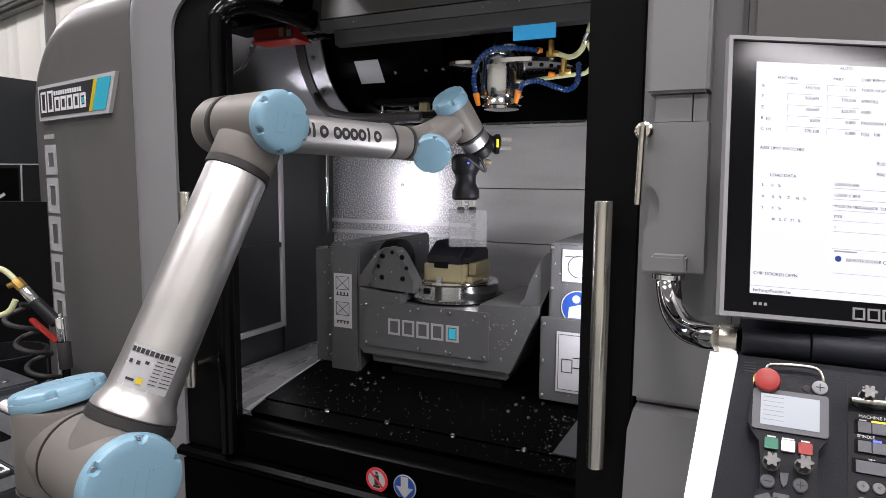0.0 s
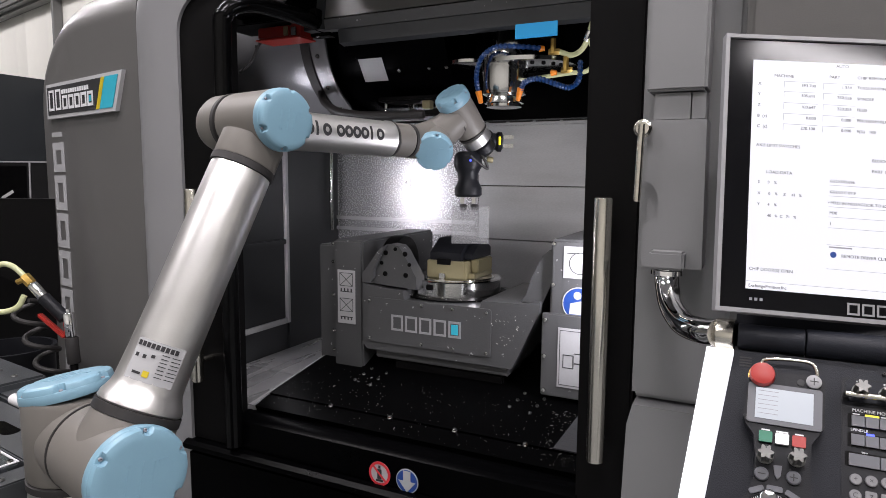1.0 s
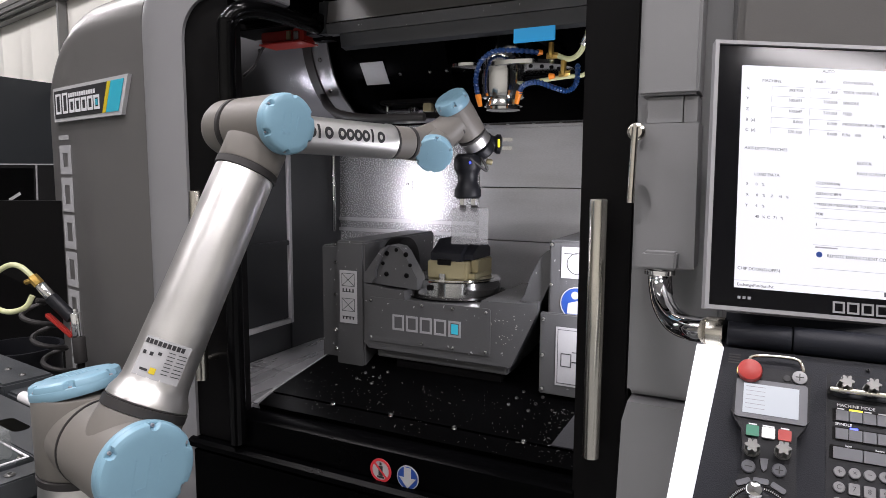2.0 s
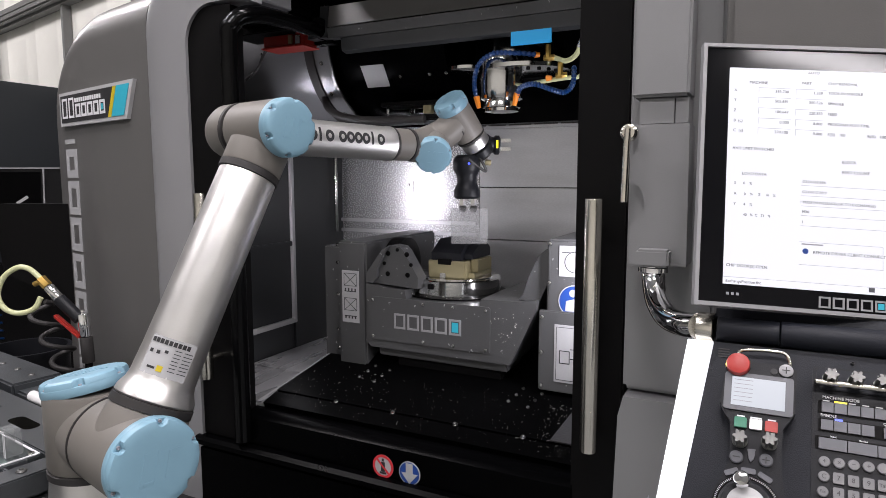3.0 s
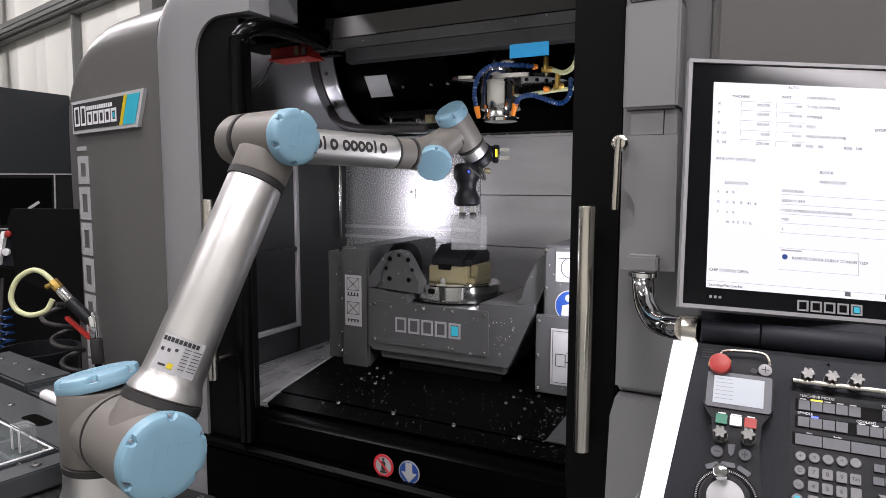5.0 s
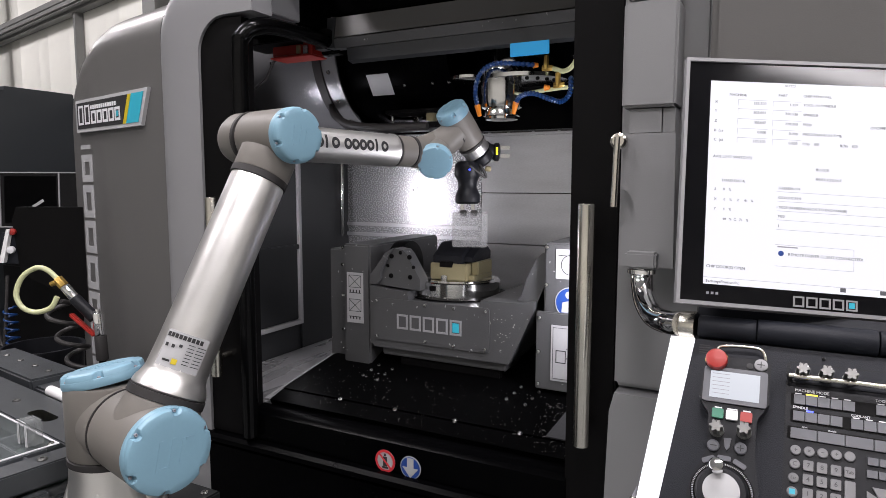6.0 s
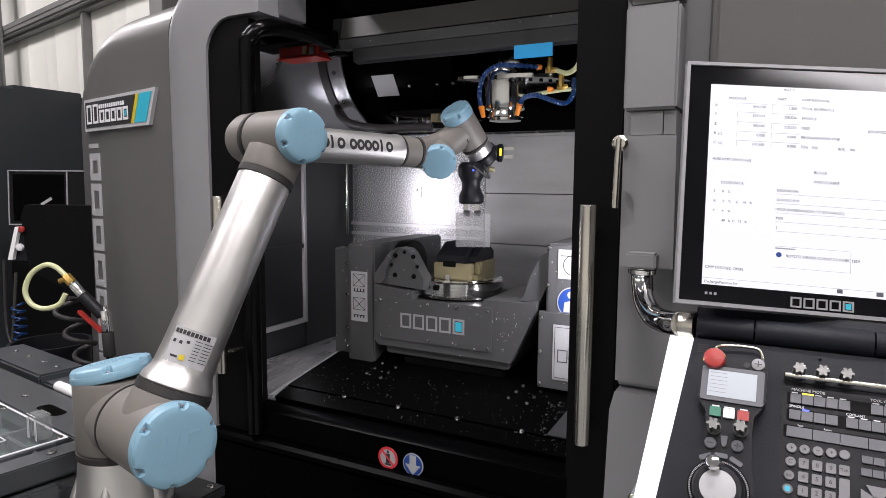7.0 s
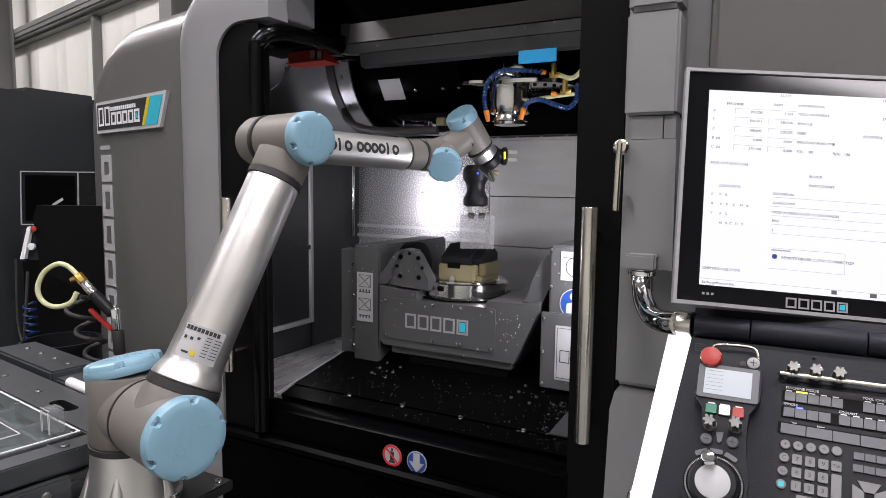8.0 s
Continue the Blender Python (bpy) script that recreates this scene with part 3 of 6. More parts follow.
part("cradle_arm", prism([(-0.612, 1.228), (-0.552, 1.228), (-0.522, 1.30), (-0.522, 1.366), (-0.538, 1.369), (-0.556, 1.352), (-0.584, 1.292), (-0.598, 1.246)], 0.22, Matrix.Translation((0, 0.50, 0)) @ FACE, 0.006), CAST, trunnion,
     "curved right cradle arm")
part("pivot", cyl((-0.55, 0.45, 1.30), (-0.51, 0.45, 1.30), 0.055, 0.003), STEEL, trunnion)
plate = part("name_plate", prism(rounded(-1.078, -0.686, 1.072, 1.204, 0.008), 0.003, Matrix.Translation((0, 0.259, 0)) @ FACE, 0.001), CAST, trunnion)
for x in (-1.067, -0.895, -0.798, -0.697):
    for z in (1.083, 1.194):
        part("plate_bolt", bolt((x, 0.256, z), (0, -1, 0), 0.0055), STEEL, plate)


def frame_bar(x0, x1, y0, y1, t, depth, m):
    """An open rectangular frame of bar width t lying on a face."""
    bm, rings = bmesh.new(), []
    for d, z in ((0, 0), (0, depth), (t, depth), (t, 0)):
        rings.append([bm.verts.new(m @ Vector((x, y, z))) for x, y in ((x0 + d, y0 + d), (x1 - d, y0 + d), (x1 - d, y1 - d), (x0 + d, y1 - d))])
    for i in range(4):
        for k in range(4):
            bm.faces.new((rings[i][k], rings[i][(k + 1) % 4], rings[(i + 1) % 4][(k + 1) % 4], rings[(i + 1) % 4][k]))
    return bm


def logo(m, w, h, t, mat, parent, depth=0.001):
    """The maker's mark as plain shapes: open frames, the last round a small square."""
    p = w / 5
    for k in range(5):
        part("mark", frame_bar(k * p + p * 0.08, (k + 1) * p - p * 0.08, 0, h, t, depth, m), mat, parent, "plain shape of the maker's mark")
    a, b = 4 * p + p * 0.08 + 1.5 * t, 5 * p - p * 0.08 - 1.5 * t
    part("mark_centre", bars([(a, b, 1.5 * t, h - 1.5 * t)], depth * 1.2, m), CYAN_L, parent, "small cyan square")


logo(on_front(-0.998, 0.256, 1.113), 0.228, 0.046, 0.006, KEY_RING, plate)
part("wet_plate", prism([(-0.405, 0.112), (-0.287, 0.112), (-0.287, 0.30), (-0.345, 0.30), (-0.372, 0.22)], 0.006, SLOPE @ Matrix.Translation((0, 0, 0.005)), 0.002), WET, machine, "grey wet plate end")
# stickers on the columns
st = part("sticker", box(-1.184, -1.122, 0.2600, 0.2618, 1.114, 1.276), STICKER, trunnion, "grey-white pictogram sticker")
for z in (1.123, 1.200):
    M1 = on_front(-1.153, 0.2598, z)
    part("sticker_mark", frame_bar(-0.0235, 0.0235, 0.028, 0.068, 0.0014, 0.0005, M1), INK, st)
    for a in (40, -40):
        part("sticker_mark", bars([(-0.028, 0.028, -0.0008, 0.0008)], 0.0005, M1 @ Matrix.Translation((0, 0.048, 0.0001)) @ Matrix.Rotation(radians(a), 4, "Z")), INK, st)
    part("sticker_mark", bars([(-0.022, 0.022, 0.010, 0.0125)], 0.0005, M1), INK, st)
    for x in (-0.018, -0.006, 0.006, 0.018):
        part("sticker_mark", bars([(x - 0.0022, x + 0.0022, 0.0125, 0.021)] if z > 1.15 else [(x - 0.0022, x + 0.0022, 0.003, 0.010)], 0.0005, M1), INK, st)
s1 = part("sticker", box(-0.494, -0.40, 0.2600, 0.2618, 1.304, 1.384), STICKER, trunnion, "grey-white sticker with a line drawing")
part("sticker_marks", join(ring(0.026, 0.028, 0.0005, on_front(-0.452, 0.2598, 1.342)), bars([(-0.487, -0.455, 1.366, 1.368), (-0.44, -0.438, 1.315, 1.365)], 0.0005, on_front(0, 0.2598, 0))), INK, s1)
s2 = part("sign", disc(0.040, 0.0018, on_front(-0.452, 0.2618, 1.240)), SIGN_BLUE, trunnion, "round blue mandatory sign with a grey-white shape")
part("sign_rim", ring(0.040, 0.0425, 0.002, on_front(-0.452, 0.2618, 1.240)), STICKER, s2)
part("sign_shape", join(disc(0.010, 0.0005, on_front(-0.456, 0.2598, 1.261)), prism([(-0.476, 1.213), (-0.444, 1.213), (-0.436, 1.235), (-0.420, 1.240), (-0.426, 1.250), (-0.450, 1.247), (-0.474, 1.240)],
     0.0005, on_front(0, 0.2598, 0))), STICKER, s2)
s3 = part("sticker", box(-0.500, -0.40, 0.2480, 0.2498, 1.024, 1.178), STICKER, trunnion, "grey-white sticker with a line drawing of a casting")
M3 = on_front(0, 0.2478, 0.03)
part("sticker_frame", frame_bar(-0.495, -0.405, 1.0, 1.142, 0.0012, 0.0005, M3), INK, s3)
for rect in ((-0.486, -0.458, 1.045, 1.047), (-0.486, -0.458, 1.078, 1.080), (-0.486, -0.484, 1.047, 1.078), (-0.460, -0.458, 1.047, 1.078), (-0.457, -0.425, 1.058, 1.061), (-0.457, -0.425, 1.084, 1.086), (-0.427, -0.425, 1.05, 1.084)):
    part("sticker_mark", bars([rect], 0.0005, M3), INK, s3)
for x, z in ((-0.518, 1.388), (-0.518, 1.285), (-0.534, 1.01), (-0.533, 1.195), (-0.534, 1.10), (-1.196, 1.355), (-1.196, 1.30), (-1.196, 1.20), (-1.196, 1.09), (-1.196, 1.03)):
    part("column_bolt", bolt((x, 0.258 if x < -1 or z > 1.22 else 0.248, z), (0, -1, 0), 0.006), STEEL, trunnion)

PC = Vector((-0.874, 0.436, 0))
# raised black ring, painted as the shade in the gap round the platter
part("platter_gap_shade", lathe([(0.158, 0), (0.160, 0.004), (0.140, 0.006)], PC + Vector((0, 0, 1.205)), (0, 0, 1), 48), BLACK_MATT, trunnion, "black ring standing for shade in the gap round the platter")
platter = part("platter", lathe([(0.134, 0), (0.138, 0.004), (0.138, 0.046), (0.134, 0.0495), (0.118, 0.0498), (0.118, 0.052), (0.04, 0.052)], PC + Vector((0, 0, 1.2075)), (0, 0, 1), 64), STEEL, trunnion,
               "polished steel platter")
part("platter_slot", box(-0.902, -0.882, 0.2935, 0.312, 1.232, 1.248, 0.002), BLACK_MATT, platter)

# ---- vise and workpiece ----
vise = thing("vise", (-0.855, 0.44, 1.26), "bronze centring vise with black jaws on the platter", "vise")
part("body", box(-0.930, -0.806, 0.352, 0.52, 1.2598, 1.312, 0.003), BRASS, vise, "bronze-coloured vise body")
part("foot", box(-0.936, -0.786, 0.375, 0.51, 1.2598, 1.276, 0.002), BRASS, vise)
part("slide", box(-0.805, -0.782, 0.39, 0.50, 1.2765, 1.316, 0.003), BRASS, vise)
part("key_block", box(-0.888, -0.868, 0.345, 0.3515, 1.2598, 1.275, 0.002), STEEL, vise)
part("jaw", along_x([(0.355, 1.3125), (0.525, 1.3125), (0.525, 1.345), (0.49, 1.372), (0.415, 1.372), (0.355, 1.335)], -0.920, -0.822, 0.003), PLASTIC, vise, "black steel jaw with sloping sides")
part("jaw_side", along_x([(0.375, 1.317), (0.51, 1.317), (0.51, 1.342), (0.48, 1.362), (0.43, 1.362), (0.375, 1.332)], -0.821, -0.792, 0.003), PLASTIC, vise)
part("jaw_notch", box(-0.896, -0.852, 0.3495, 0.356, 1.300, 1.318, 0.001), BLACK_MATT, vise)

# ---- spindle with its coolant hoses ----
spindle = thing("spindle_head", (-0.72, 0.45, 1.75), "steel spindle nose with coolant hoses and nozzles", "spindle")
SP = Vector((-0.722, 0.42, 0))
part("nose", lathe([(0.040, 0), (0.055, 0.003), (0.052, 0.018), (0.050, 0.022), (0.060, 0.028), (0.064, 0.045), (0.066, 0.13), (0.061, 0.142), (0.058, 0.15)], SP + Vector((0, 0, 1.757)), (0, 0, 1), 48), STEEL, spindle,
     "polished spindle nose")
part("nose_ring", lathe([(0.038, 0), (0.049, 0.002), (0.049, 0.010), (0.040, 0.012)], SP + Vector((0, 0, 1.748)), (0, 0, 1), 40), STEEL, spindle)
part("collar", lathe([(0.125, 0), (0.140, 0.003), (0.140, 0.014), (0.06, 0.016)], SP + Vector((0.045, 0.06, 1.862)), (0, 0, 1), 48), STEEL, spindle, "bright flange ring")
for k in range(10):
    a = radians(200 + 16 * k)
    part("collar_bolt", bolt(SP + Vector((0.045 + 0.112 * math.cos(a), 0.06 + 0.112 * math.sin(a), 1.861)), (0, 0, -1), 0.006), BLACK_MATT, spindle)
part("quill", lathe([(0.066, 0), (0.066, 0.1), (0.05, 0.14)], SP + Vector((0.01, 0.06, 1.885)), (0, 0, 1), 40), STEEL, spindle)
part("housing", box(-0.86, -0.45, 0.52, 0.86, 1.86, 2.3, 0.02), BLACK, spindle, "black spindle housing")
part("rear_plate", lathe([(0.055, 0), (0.06, 0.003), (0.06, 0.012), (0.05, 0.014)], (-0.865, 0.50, 1.885), (0, 0, 1), 32), STEEL, spindle)
part("cover_plate", box(-0.646, -0.535, 0.29, 0.296, 1.906, 1.942, 0.001), CYAN, spindle, "bright blue plate under the header")
part("plate_bracket", box(-0.60, -0.58, 0.297, 0.53, 1.918, 1.928), BLACK_MATT, spindle)
part("coolant_hose", pipe(smooth_line([(-0.775, 0.36, 1.785), (-0.782, 0.36, 1.83), (-0.765, 0.35, 1.875), (-0.72, 0.34, 1.900), (-0.66, 0.34, 1.898), (-0.60, 0.37, 1.893)], 10), 0.0050, 10, 0.55), HOSE_BLUE, spindle,
     "blue segmented coolant hose")
part("coolant_hose", pipe(smooth_line([(-0.645, 0.34, 1.785), (-0.63, 0.33, 1.803), (-0.59, 0.32, 1.808), (-0.54, 0.31, 1.790), (-0.505, 0.31, 1.780), (-0.485, 0.32, 1.800), (-0.49, 0.35, 1.85)], 10), 0.0050, 10, 0.55), HOSE_BLUE,
     spindle, "blue segmented coolant hose")
for a, b in (((-0.775, 0.36, 1.79), (-0.768, 0.362, 1.757)), ((-0.645, 0.34, 1.79), (-0.655, 0.345, 1.757)), ((-0.607, 0.37, 1.893), (-0.592, 0.373, 1.893)), ((-0.575, 0.38, 1.83), (-0.56, 0.38, 1.83))):
    part("nozzle", cyl(a, b, 0.009, 0.001, 14, 0.006), ORANGE, spindle, "orange nozzle")
for z, x in ((1.885, -0.585), (1.835, -0.55)):
    part("fitting", join(cyl((x, 0.385, z), (x + 0.03, 0.39, z), 0.009, 0.001, 6), cyl((x + 0.012, 0.385, z - 0.005), (x + 0.012, 0.385, z + 0.035), 0.008, 0.001, 6)), BRASS_F, spindle, "brass fitting")
part("feed_hose", pipe(smooth_line([(-0.558, 0.39, 1.885), (-0.52, 0.38, 1.872), (-0.49, 0.37, 1.885), (-0.472, 0.36, 1.92), (-0.46, 0.36, 1.97)], 8), 0.007, 10), HOSE_CLEAR, spindle, "clear yellowed hose")
part("feed_hose", pipe(smooth_line([(-0.66, 0.42, 1.82), (-0.60, 0.40, 1.824), (-0.53, 0.39, 1.828), (-0.478, 0.38, 1.83), (-0.458, 0.37, 1.86), (-0.47, 0.36, 1.90)], 8), 0.006, 10), HOSE_CLEAR, spindle, "clear yellowed hose")
part("hose_clamp", cyl((-0.482, 0.366, 1.902), (-0.468, 0.360, 1.925), 0.011, 0.001, 14), CHROME, spindle)

# ---- tool changer clutter under the drum ----
changer = thing("tool_changer", (-1.15, 0.62, 1.74), "dark tool changer arm with small steel blocks", "tool changer")
part("arm", box(-1.33, -0.98, 0.58, 0.74, 1.752, 1.772, 0.004), BLACK_MATT, changer)
part("shelf", box(-1.22, -0.95, 0.55, 0.66, 1.80, 1.815, 0.003), BLACK_MATT, changer)
for x, w, z in ((-1.10, 0.02, 1.79), (-1.045, 0.028, 1.80), (-1.0, 0.02, 1.786)):
    part("block", box(x - w / 2, x + w / 2, 0.56, 0.59, 1.773, z, 0.002), STEEL if w < 0.025 else BRASS, changer)
part("changer_post", cyl((-1.20, 0.57, 1.772), (-1.20, 0.57, 1.80), 0.006), STEEL, changer)

# ---- lamp box in the upper corner ----
lampbox = thing("interlock_box", (-1.42, 0.30, 1.96), "red safety switch box with a cable", "switch")
part("body", box(-1.535, -1.410, 0.33, 0.40, 1.986, 2.022, 0.004), RED, lampbox, "red plastic body")
part("cover", box(-1.408, -1.365, 0.335, 0.398, 1.984, 2.026, 0.003), RED, lampbox)
part("terminal", box(-1.424, -1.409, 0.322, 0.3295, 1.990, 2.016, 0.001), BRASS, lampbox)
part("terminal", box(-1.398, -1.378, 0.326, 0.3345, 1.988, 2.014, 0.001), STEEL, lampbox)
part("base_plate", box(-1.535, -1.36, 0.32, 0.405, 1.979, 1.984, 0.001), RED, lampbox)
part("cable", pipe(smooth_line([(-1.535, 0.36, 1.992), (-1.56, 0.36, 1.975), (-1.60, 0.37, 1.93), (-1.66, 0.38, 1.90)], 8), 0.005, 8), RUBBER, lampbox)
part("mount", box(-1.66, -1.28, 0.30, 0.44, 2.028, 2.053, 0.003), BLACK_MATT, lampbox)

# ---- robot arm ----
ND = Vector((math.cos(radians(-14)), math.sin(radians(-14)), 0))
J1 = Vector((-1.140, -0.604, 1.094))
S2 = J1 + ND * 0.170
EL = Vector((-0.896, -0.372, 1.654))
F0, F2, WR = EL - ND * 0.122, Vector((-0.878, 0.062, 1.645)), Vector((-0.838, 0.207, 1.657))
robot = thing("industrial_robot", (J1.x, J1.y, 0.88), "silver and grey six-axis robot arm with light blue caps", "robot")
UPZ = Vector((0, 0, 1))


def cap_face(r, m):
    """The thick face of a cap, cut in at six screw pockets that open to the rim."""
    n, bm = 120, bmesh.new()
    cut = []
    for k in range(n):
        d = abs((360 * k / n - 20 + 30) % 60 - 30)
        cut.append(min(1, max(0, (5.8 - d) / 2.0)))
    rings = []
    for f, g, z in ((0.985, 0.125, 0.0130), (0.980, 0.125, 0.0190), (0.955, 0.110, 0.0230), (0.90, 0.065, 0.0255), (0.74, 0.0, 0.0266), (0.35, 0.0, 0.0272)):
        rings.append([bm.verts.new(m @ Vector((r * (f - g * cut[k]) * math.cos(2 * math.pi * k / n), r * (f - g * cut[k]) * math.sin(2 * math.pi * k / n), z))) for k in range(n)])
    for a, b in zip(rings, rings[1:]):
        for k in range(n):
            bm.faces.new((a[k], a[(k + 1) % n], b[(k + 1) % n], b[k])).smooth = True
    bm.faces.new(rings[-1])
    return bm


def joint_cap(at, axis, r, parent, seg=48):
    """A domed blue cap with small screw pockets round its rim."""
    ax = Vector(axis).normalized()
    m = Matrix.Translation(at) @ frame_of(ax)
    c = part("cap", join(lathe([(r * 0.97, -0.004), (r, 0.0), (r, 0.009), (r * 0.99, 0.0125), (r * 0.97, 0.0135), (r * 0.5, 0.0137)], at, ax, seg), cap_face(r, m)), UR_BLUE, parent,
             "light blue plastic cap")
    for k in range(6):
        a = radians(60 * k + 20)
        p = m @ Vector((r * 0.92 * math.cos(a), r * 0.92 * math.sin(a), 0.0137))
        part("screw", lathe([(r * 0.040, 0), (r * 0.040, 0.002), (r * 0.034, 0.0028), (r * 0.022, 0.0028), (r * 0.018, 0.001)], p, ax, 12), FADED, c)
    # the raised mark on the cap: plain slanting strokes joined at their ends
    part("cap_mark", join(*[prism([(x * r, y * r), ((x + w) * r, y * r), ((x + w + k) * r, (y + h) * r), ((x + k) * r, (y + h) * r)], 0.0011, m @ Matrix.Translation((0, 0, 0.0266)), 0.0005)
                            for x, y, w, h, k in ((-0.40, -0.34, 0.07, 0.68, 0.14), (-0.32, -0.34, 0.20, 0.07, 0.014), (-0.11, -0.34, 0.07, 0.68, 0.14), (0.14, -0.30, 0.07, 0.58, 0.12), (0.33, 0.21, 0.18, 0.07, 0.014))]), UR_BLUE, c)
    return c


def housing(at, axis, r, h0, h1, name="joint"):
    a = Vector(axis).normalized()
    return part(name, lathe([(r * 0.9, h0), (r * 0.985, h0 + r * 0.07), (r, h0 + r * 0.2), (r, h1 - 0.006), (r * 0.97, h1)], Vector(at), a, 48), UR_GREY, robot, "warm grey joint housing")


# base and first joint
part("base", lathe([(0.098, 0), (0.098, 0.012), (0.090, 0.018), (0.082, 0.05), (0.077, 0.110), (0.076, 0.116)], (J1.x, J1.y, 0.895), UPZ, 56), ALU, robot, "cast aluminium base")
part("base_seal", lathe([(0.0765, 0), (0.080, 0.002), (0.080, 0.014), (0.0765, 0.016)], (J1.x, J1.y, 1.011), UPZ, 56), RUBBER, robot, "black rubber ring")
part("base_joint", lathe([(0.0765, 0), (0.079, 0.004), (0.0800, 0.09), (0.0800, 0.138), (0.078, 0.144)], (J1.x, J1.y, 1.0275), UPZ, 56), UR_GREY, robot, "warm grey joint housing")
joint_cap((J1.x - 0.006, J1.y - 0.003, 1.1715), (-0.20, -0.04, 1), 0.0765, robot)
for k in range(5):
    a = radians(72 * k - 56)
    d = Vector((math.cos(a), math.sin(a), 0))
    lug = part("base_lug", cyl(Vector((J1.x, J1.y, 0.908)) + d * 0.080, Vector((J1.x, J1.y, 0.978)) + d * 0.074, 0.020, 0.002, 20, 0.004), ALU, robot)
    part("lug_bolt", join(lathe([(0.013, 0), (0.013, 0.003), (0.011, 0.004)], Vector((J1.x, J1.y, 0.9085)) + d * 0.094, UPZ, 16)), STEEL, lug)
    part("bolt_socket", lathe([(0.007, 0), (0.0068, 0.0006), (0.002, 0.0007)], Vector((J1.x, J1.y, 0.9126)) + d * 0.094, UPZ, 6), INK, lug)
# shoulder: a horizontal drum, and the trunk of the upper arm on it
part("shoulder_neck", lathe([(0.074, 0.02), (0.076, 0.07), (0.0765, 0.085)], J1, ND, 48), UR_GREY, robot, "warm grey joint housing")
part("shoulder_seal", lathe([(0.0735, 0.0), (0.0775, 0.001), (0.0775, 0.004), (0.0735, 0.005)], J1 + ND * 0.0852, ND, 48), RUBBER, robot)
part("shoulder", lathe([(0.0735, 0), (0.0765, 0.003), (0.0765, 0.146)], J1 + ND * 0.0905, ND, 48), UR_GREY, robot, "warm grey shoulder housing")
joint_cap(J1 + ND * 0.2365, ND, 0.0775, robot)
ARM = (EL - S2).normalized()
part("shoulder_stub", lathe([(0.074, 0.0), (0.073, 0.04), (0.070, 0.068), (0.069, 0.072)], S2, ARM, 48), UR_GREY, robot, "warm grey stub below the arm tube")
part("arm_seal", lathe([(0.066, 0), (0.071, 0.001), (0.0705, 0.016), (0.066, 0.017)], S2 + ARM * 0.0722, ARM, 48), RUBBER, robot, "black rubber ring")
part("arm_tube", lathe([(0.066, 0), (0.0690, 0.003), (0.0675, 0.012), (0.060, 0.027), (0.0572, 0.038), (0.0555, 0.09), (0.0545, 0.23), (0.0545, 0.43), (0.054, 0.435)], S2 + ARM * 0.0895, ARM, 64), ALU, robot,
     "satin aluminium upper arm tube")
part("elbow_seal", lathe([(0.052, 0), (0.0575, 0.001), (0.0575, 0.014), (0.052, 0.015)], S2 + ARM * 0.5247, ARM, 48), RUBBER, robot, "black rubber ring")
part("elbow_stub", lathe([(0.055, 0), (0.0565, 0.004), (0.0570, 0.045)], S2 + ARM * 0.5400, ARM, 48), UR_GREY, robot, "warm grey elbow housing")
part("elbow", lathe([(0.052, -0.075), (0.0565, -0.068), (0.0565, -0.05), (0.0560, 0.056)], EL, ND, 48), UR_GREY, robot, "warm grey elbow housing")
joint_cap(EL + ND * 0.056, ND, 0.0565, robot)
part("elbow_ring", lathe([(0.053, 0), (0.0575, 0.001), (0.0575, 0.010), (0.053, 0.011)], EL - ND * 0.0865, ND, 48), RUBBER, robot, "black rubber ring")
part("elbow_back", lathe([(0.010, 0), (0.035, 0.003), (0.050, 0.013), (0.0565, 0.032), (0.0565, 0.073)], EL - ND * 0.160, ND, 48), UR_GREY, robot, "round back of the elbow")
FD = (F2 - F0).normalized()
FL = (F2 - F0).length
part("forearm_stub", lathe([(0.050, 0), (0.047, 0.07), (0.044, 0.085)], F0, FD, 40), UR_GREY, robot, "warm grey elbow housing")
forearm = part("forearm_tube", lathe([(0.040, 0), (0.042, 0.002), (0.042, FL - 0.112), (0.0435, FL - 0.108), (0.0435, FL - 0.098), (0.040, FL - 0.096)], F0 + FD * 0.086, FD, 56), ALU, robot, "satin aluminium forearm tube")
part("forearm_seal", lathe([(0.038, 0), (0.0425, 0.001), (0.0425, 0.006), (0.038, 0.007)], F2 - FD * 0.010, FD, 40), RUBBER, robot)
part("wrist_stub", lathe([(0.039, 0), (0.041, 0.003), (0.041, 0.05), (0.039, 0.053)], F2 - FD * 0.003, FD, 40), UR_GREY, robot, "warm grey wrist housing")
part("wrist_seal", lathe([(0.038, 0), (0.042, 0.001), (0.042, 0.008), (0.038, 0.009)], F2 + FD * 0.0502, FD, 40), RUBBER, robot)
LW = Vector((0.42, -0.79, -0.40)).normalized()
W2, W2A, W2B = Vector((-0.792, 0.240, 1.698)), Vector((-0.788, 0.230, 1.748)), Vector((-0.758, 0.284, 1.672))
part("wrist_elbow", pipe(smooth_line([F2 + FD * 0.0594, F2 + FD * 0.085, WR + Vector((-0.002, 0.0, 0.004)), WR + Vector((0.028, 0.018, 0.022)), W2 + Vector((0.010, 0.004, 0.010))], 8), 0.0418, 36), UR_GREY, robot, "warm grey bent wrist housing")
part("wrist_drum", lathe([(0.036, -0.03), (0.043, -0.01), (0.0455, 0.070)], WR + Vector((0.002, 0, -0.006)), LW, 40), UR_GREY, robot, "warm grey wrist housing")
joint_cap(WR + Vector((0.002, 0, -0.006)) + LW * 0.070, LW, 0.0490, robot, 40)
WL = (W2 - WR).normalized()
